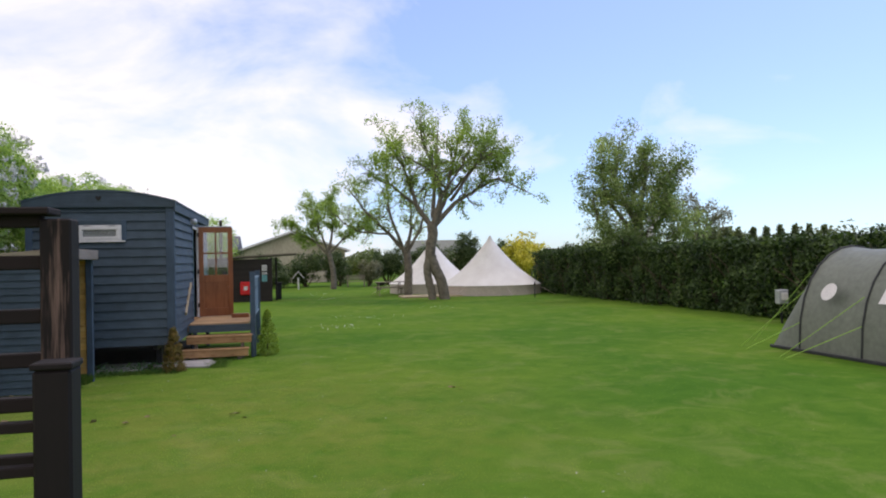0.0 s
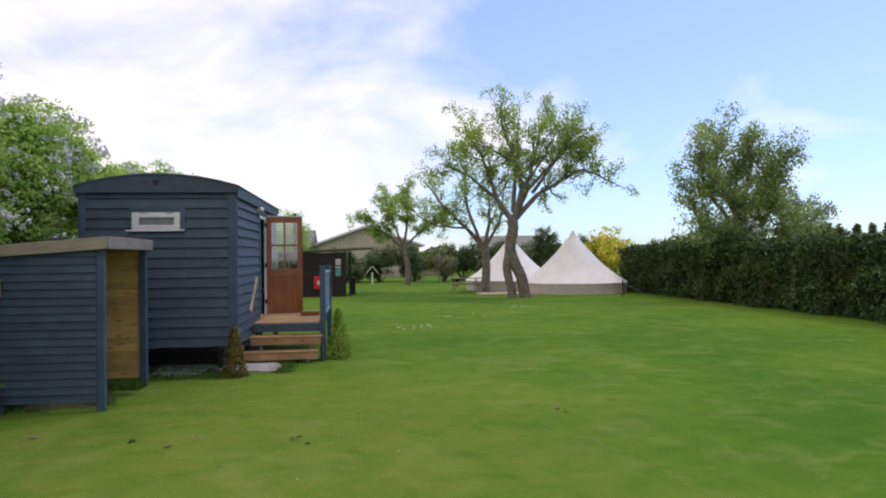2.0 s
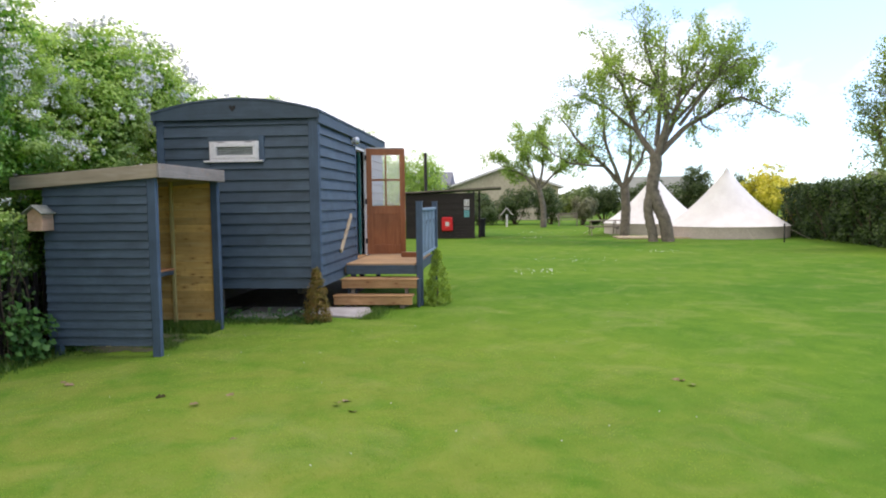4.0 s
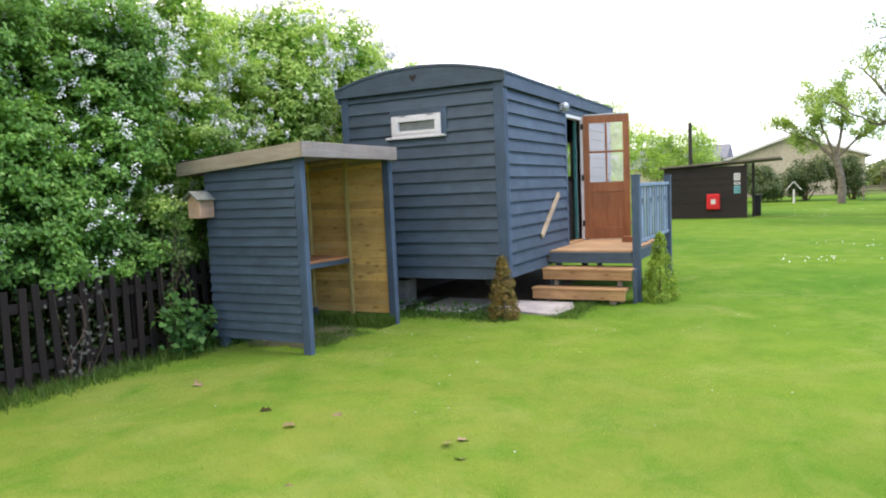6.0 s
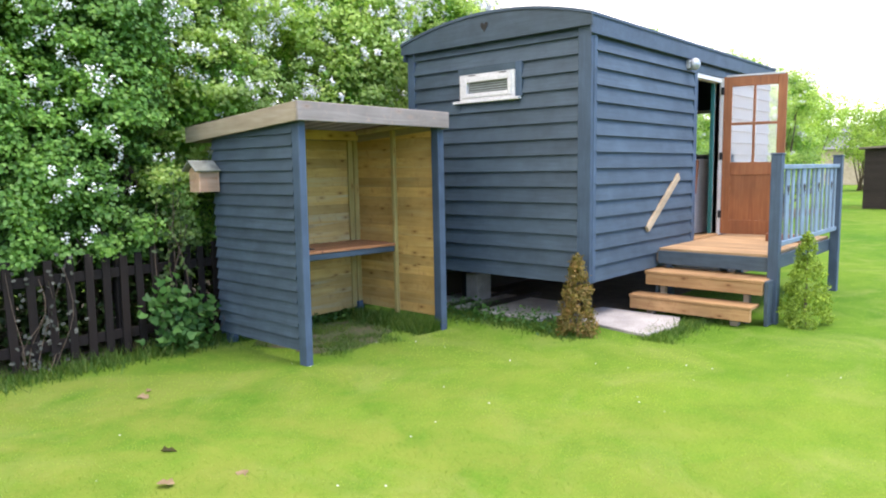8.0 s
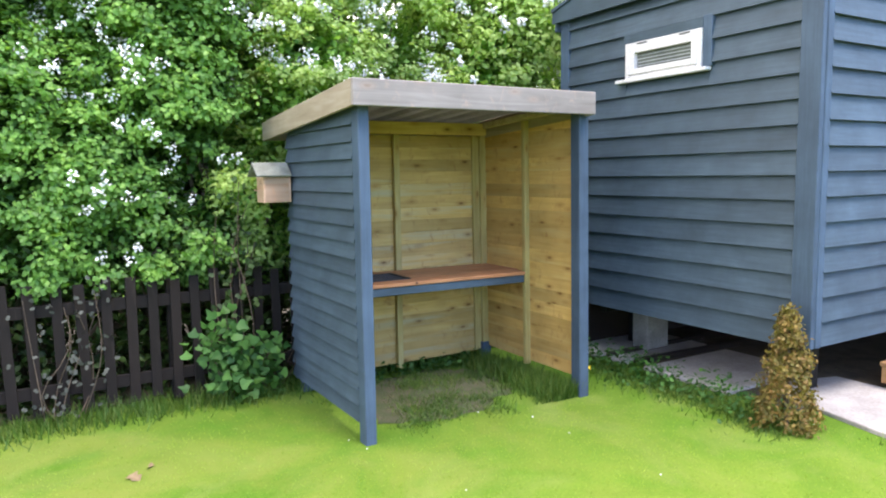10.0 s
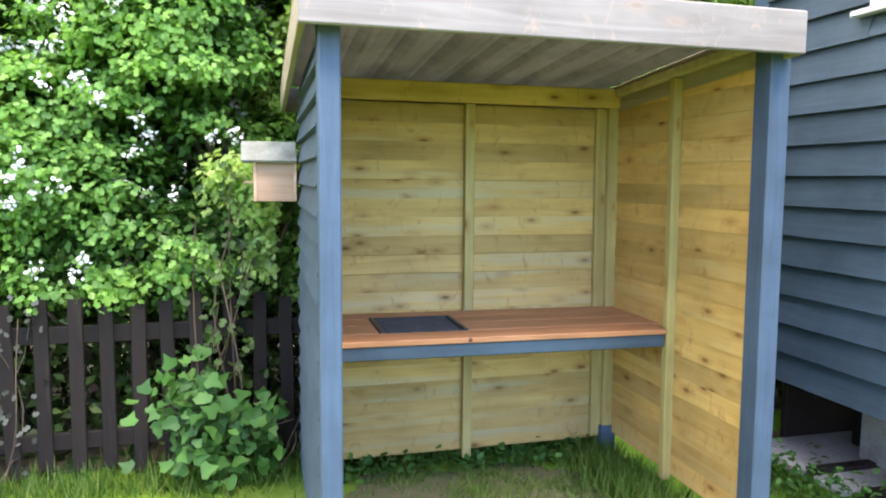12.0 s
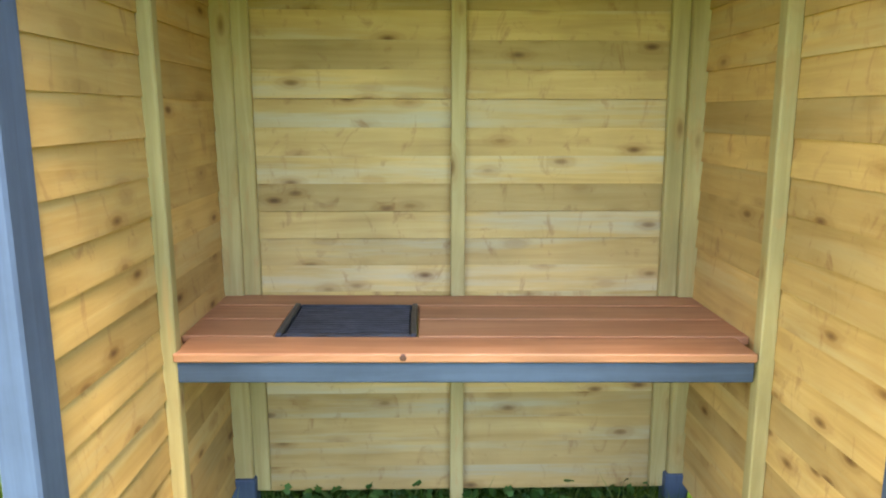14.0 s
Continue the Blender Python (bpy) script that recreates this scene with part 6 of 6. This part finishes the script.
part("wing_wall", box((61, 1.75, 0), (71, 15.8, 2.95), 0), M["render_wall"], house)
hall = thing("far_house", "low house with a dull roof behind the tents", "house", (70, -20, 0))
part("wall", box((66, -23.3, 0), (74, -17.0, 2.6), 0), M["render_wall"], hall)
part("roof", prism([(65.4, 2.5), (70, 4.3), (74.6, 2.5)], "y", -23.6, -16.7), M["felt"], hall)
win2 = part("window", box((65.96, -19.6, 1.2), (65.999, -18.6, 2.2), 0.01), M["dark_glass"], hall)
barn = thing("long_grey_roof", "long low grey roof beyond the hedge", "building", (30, -50, 0))
part("roof", prism([(24, 2.3), (27, 3.0), (30, 2.3)], "y", -62, -36), M["slate"], barn)
part("wall", box((24.5, -61.5, 0), (29.5, -36.5, 2.32), 0), M["render_wall"], barn)


# ---------------------------------------------------------------- green tunnel tent
def tunnel_tent():
    t = thing("tunnel_tent", "large olive-grey tunnel tent pegged out on the lawn", "tent", (-1.5, -13.8, 0))
    yc, half, h = -13.85, 1.25, 1.97
    xs = (0.62, -0.85, -2.4, -3.9)

    def hoop(x, s=1.0, hh=1.0, n=14):
        return [(x, yc + half * s * math.cos(math.pi * k / n) * (1 - 0.04 * math.sin(math.pi * k / n)), max(0, h * hh * math.sin(math.pi * k / n) ** 0.8)) for k in range(n + 1)]
    rings = []
    for f in (0.0, 0.25, 0.5, 0.75):
        x = 1.48 - f * 0.86
        rings.append(hoop(x, 0.94 + 0.06 * f, 0.02 + 0.98 * f ** 0.62))
    for a, b in zip(xs, xs[1:]):
        for f in (0.0, 0.33, 0.66):
            sag = 1 - 0.035 * math.sin(math.pi * f)
            rings.append(hoop(a + (b - a) * f, sag, sag))
    rings.append(hoop(xs[-1]))
    for f in (0.6, 0.0):
        rings.append(hoop(xs[-1] - 0.8 * (1 - f), 0.95, 0.02 + 0.9 * f))
    V = [p for ring in rings for p in ring]
    n = len(rings[0])
    F = [(j * n + i, j * n + i + 1, (j + 1) * n + i + 1, (j + 1) * n + i) for j in range(len(rings) - 1) for i in range(n - 1)]
    mesh_part("fly_sheet", V, F, M["nylon"], t, "olive-grey nylon fly sheet", True)
    for x in xs:
        tubes("hoop_pole", [(np.array([(q[0], yc + (q[1] - yc) * 1.006, q[2] * 1.006) for q in hoop(x)]), np.full(15, 0.018))], M["nylon_dark"], t, 6, "dark pole sleeve")
    part("mud_flap", box((-4.3, yc + half - 0.02, 0), (1.42, yc + half + 0.03, 0.06), 0.01), M["nylon_dark"], t, "black ground-sheet edge")
    V, F = [], []
    for k in range(20):
        a = 2 * math.pi * k / 20
        V.append((-0.12 + 0.17 * math.cos(a), yc + half * 0.985 - 0.10 + 0.03 - 0.10 * math.sin(a) * 0.8, 1.16 + 0.15 * math.sin(a)))
    bm = bmesh.new()
    bm.faces.new([bm.verts.new(v) for v in V])
    bmesh.ops.translate(bm, verts=bm.verts, vec=(0, 0.05, 0))
    bmesh.ops.solidify(bm, geom=bm.faces[:], thickness=0.004)
    part("badge", bm, M["white"], t, "plain white round badge")
    bm = box((-1.75, -0.004, -0.16), (-1.25, 0.0, 0.16), 0.001, Matrix.Translation((0, yc + half * 0.93 + 0.02, 1.14)) @ Matrix.Rotation(0.62, 4, "X"))
    part("badge", bm, M["white"], t, "plain white rectangular badge")
    for p, q in (((0.62, -12.75, 1.15), (1.75, -12.15, 0)), ((0.62, -12.62, 0.55), (1.35, -12.0, 0)), ((0.62, -12.9, 1.5), (2.35, -12.9, 0)), ((-0.85, -12.7, 1.1), (0.15, -11.8, 0)), ((-0.85, -12.62, 0.6), (-0.05, -11.75, 0))):
        tubes("guy_rope", rod(p, q, 0.007), M["rope"], t, 4)
    return t


tunnel_tent()
hook = thing("hook_up_post", "small grey electric hook-up box on a post by the hedge", "power post", (5.4, -16.0, 0))
tubes("post", rod((5.4, -16.0, -0.03), (5.4, -16.0, 0.55), 0.035), M["black_metal"], hook)
part("socket_box", box((5.30, -16.16, 0.52), (5.48, -15.86, 0.90), 0.02), M["grey_metal"], hook)
part("socket_lid", box((5.25, -16.10, 0.62), (5.299, -15.92, 0.82), 0.01), M["white"], hook)

# ---------------------------------------------------------------- gate beside the start of the walk
gate = thing("garden_gate", "flaking dark-brown timber gate and post", "gate", (-8.5, -2.4, 0))
part("gate_stile", box((-8.53, -2.535, 0.0), (-8.44, -2.445, 2.034), 0.006), M["gate"], gate)
for z in (2.03, 1.90, 1.735, 1.60, 1.465, 1.29, 1.12, 0.95, 0.6, 0.25):
    part("gate_rail", box((-8.51, -2.444, z - 0.022), (-8.465, -1.2, z + 0.022), 0.004), M["gate_rail"], gate)
part("gate_cap", box((-8.555, -2.480, 2.046), (-8.43, -1.2, 2.068), 0.004), M["gate_rail"], gate)
part("gate_stile", box((-8.53, -1.199, 0.0), (-8.44, -1.10, 2.045), 0.006), M["gate"], gate)
post = thing("gate_post", "dark stained square timber gate post", "post", (-8.75, -2.55, 0))
part("post", box((-8.80, -2.605, -0.05), (-8.70, -2.507, 1.605), 0.008), M["post"], post)
part("post_cap", box((-8.805, -2.61, 1.606), (-8.695, -2.502, 1.625), 0.004), M["post"], post)
for z in (1.45, 1.33):
    part("side_rail", box((-8.775, -2.506, z - 0.014), (-8.735, -2.30, z + 0.014), 0.003), M["gate_rail"], post)
pot = thing("terracotta_pot", "terracotta pot standing by the gate", "pot", (-8.6, -2.3, 0))
bm = bmesh.new()
bmesh.ops.create_cone(bm, cap_ends=True, segments=20, radius1=0.16, radius2=0.24, depth=0.4, matrix=Matrix.Translation((-8.62, -2.1, 0.2)))
part("pot", bm, M["tile"], pot)

# ---------------------------------------------------------------- grass, tufts, daisies, dead leaves
r = np.random.default_rng(77)


def blades(name, n, place, hmin, hmax, width, mat, label, lean=0.5):
    xy = place(n)
    n = len(xy)
    a = r.random(n) * 6.283
    h = hmin + (hmax - hmin) * r.random(n) ** 1.5
    base = np.stack([xy[:, 0], xy[:, 1], np.zeros(n)], 1)
    s = np.stack([np.cos(a), np.sin(a), np.zeros(n)], 1) * width
    tip = base + np.stack([r.normal(size=n) * lean * h, r.normal(size=n) * lean * h, h], 1)
    V = np.stack([base - s, base + s, tip], 1).reshape(-1, 3)
    g = mesh_part(name, V, np.arange(3 * n).reshape(-1, 3), mat, None)
    return tagged(g, label, "grass", kind="stuff")


def lawn_spread(n):
    p = np.stack([-1.5 + 3.6 * r.normal(size=n), -2.4 + 2.2 * r.normal(size=n)], 1)
    inside = ((p[:, 0] - 0.86) / 0.72) ** 4 + ((p[:, 1] - 0.74) / 0.64) ** 4 < 1
    return p[(p[:, 1] < 1.45) & (~inside | (r.random(n) < 0.8))]


blades("lawn_grass", 120000, lawn_spread, 0.006, 0.016, 0.0016, M["grass"], "short mown lawn grass", 0.9)


def edge_tufts(n):
    k = n // 4
    a = np.stack([-9 + 9.2 * r.random(2 * k), 1.42 + 0.13 * r.normal(size=2 * k)], 1)
    b = np.stack([0.1 + 1.7 * r.random(k), 1.50 + 0.07 * r.normal(size=k)], 1)
    c = np.stack([1.64 + 0.09 * r.normal(size=k), 0.02 + 1.2 * r.random(k) ** 1.3], 1)
    return np.concatenate([a, b, c])


blades("edge_grass", 22000, edge_tufts, 0.04, 0.17, 0.004, M["long_grass"], "long uncut grass at the fence and shelter feet", 0.35)
def shelter_tufts(n):
    c = np.stack([0.2 + 1.4 * r.random(26), 0.12 + 1.15 * r.random(26)], 1)
    return c[r.integers(0, 26, n)] + r.normal(size=(n, 2)) * 0.075


blades("sparse_grass", 7000, shelter_tufts, 0.015, 0.06, 0.003, M["long_grass"], "sparse tufts in the trodden earth under the shelter", 0.7)
blades("slab_grass", 7000, lambda n: np.concatenate([np.stack([2.40 + 0.14 * r.normal(size=n // 2), -1.3 + 2.5 * r.random(n // 2)], 1), np.stack([2.6 + 1.9 * r.random(n - n // 2), -1.85 + 0.10 * r.normal(size=n - n // 2)], 1)]), 0.02, 0.08, 0.004, M["long_grass"], "ragged grass along the concrete edge", 0.45)
w1 = thing("weed_patch", "low green weeds under the shelter", "weeds", (0.9, 1.1, 0))
n = 420
pos = np.stack([0.2 + 1.5 * r.random(n), 1.15 + 0.3 * r.random(n), 0.02 + 0.10 * r.random(n) ** 2], 1)
leaves("leaves", pos, 0.045, r, M["bramble"], w1, None, 0.6, LOBED, LOBED_F)
w2 = thing("weed_patch", "weeds and seedlings at the concrete's edge", "weeds", (2.5, -0.6, 0))
n = 700
pos = np.stack([2.5 + 0.13 * r.normal(size=n), -1.2 + 2.0 * r.random(n), 0.02 + 0.16 * r.random(n) ** 2], 1)
leaves("leaves", pos, 0.04, r, M["bramble"], w2, None, 0.6, LOBED, LOBED_F)
# daisies: a ring of petals each, some in drifts
n = 260
xy = np.concatenate([np.stack([-6 + 10 * r.random(n // 3), -6 + 7 * r.random(n // 3)], 1)] + [np.array([[cx, cy]]) + r.normal(size=(30, 2)) * sp for cx, cy, sp in ((9.5, -4.5, 0.5), (13, -5.5, 0.6), (32, -5.5, 0.8), (26, -5, 0.7), (16.5, -9, 0.4))])
pos = np.concatenate([xy, np.full((len(xy), 1), 0.03)], 1)
size = np.where(pos[:, 0] > 5, 0.045, 0.013)
d = leaves("daisies", pos, size, r, M["daisy"], None, None, 0.15, PETALS, PETALS_F, 0.05)
tagged(d, "scattered white daisies in the lawn", "daisies", kind="stuff")
dl = leaves("dead_leaves", np.array([(x, y, 0.012) for x, y in ((-1.24, 0.31), (-1.62, -0.8), (-1.78, -1.28), (-1.64, -2.49), (-1.70, -2.45), (-1.93, -2.66), (-1.45, -1.4), (-1.1, 0.38), (-0.79, -5.57), (-0.7, -5.5), (-0.9, -5.6), (-2.6, -1.9))]), 0.095, r, M["dead_leaf"], None, None, 0.25, LOBED, LOBED_F, 0.3)
tagged(dl, "a few brown dead leaves on the lawn", "leaves", kind="stuff")
dan = thing("dandelion", "single yellow dandelion beside the shelter", "flower", (2.05, 0.28, 0))
tubes("stalk", rod((2.05, 0.28, 0), (2.05, 0.28, 0.10), 0.003), M["long_grass"], dan, 4)
leaves("flower_head", np.repeat(np.array([[2.05, 0.28, 0.105]]), 14, 0) + r.normal(size=(14, 3)) * 0.006, 0.035, r, M["dandelion"], dan, None, 0.3)
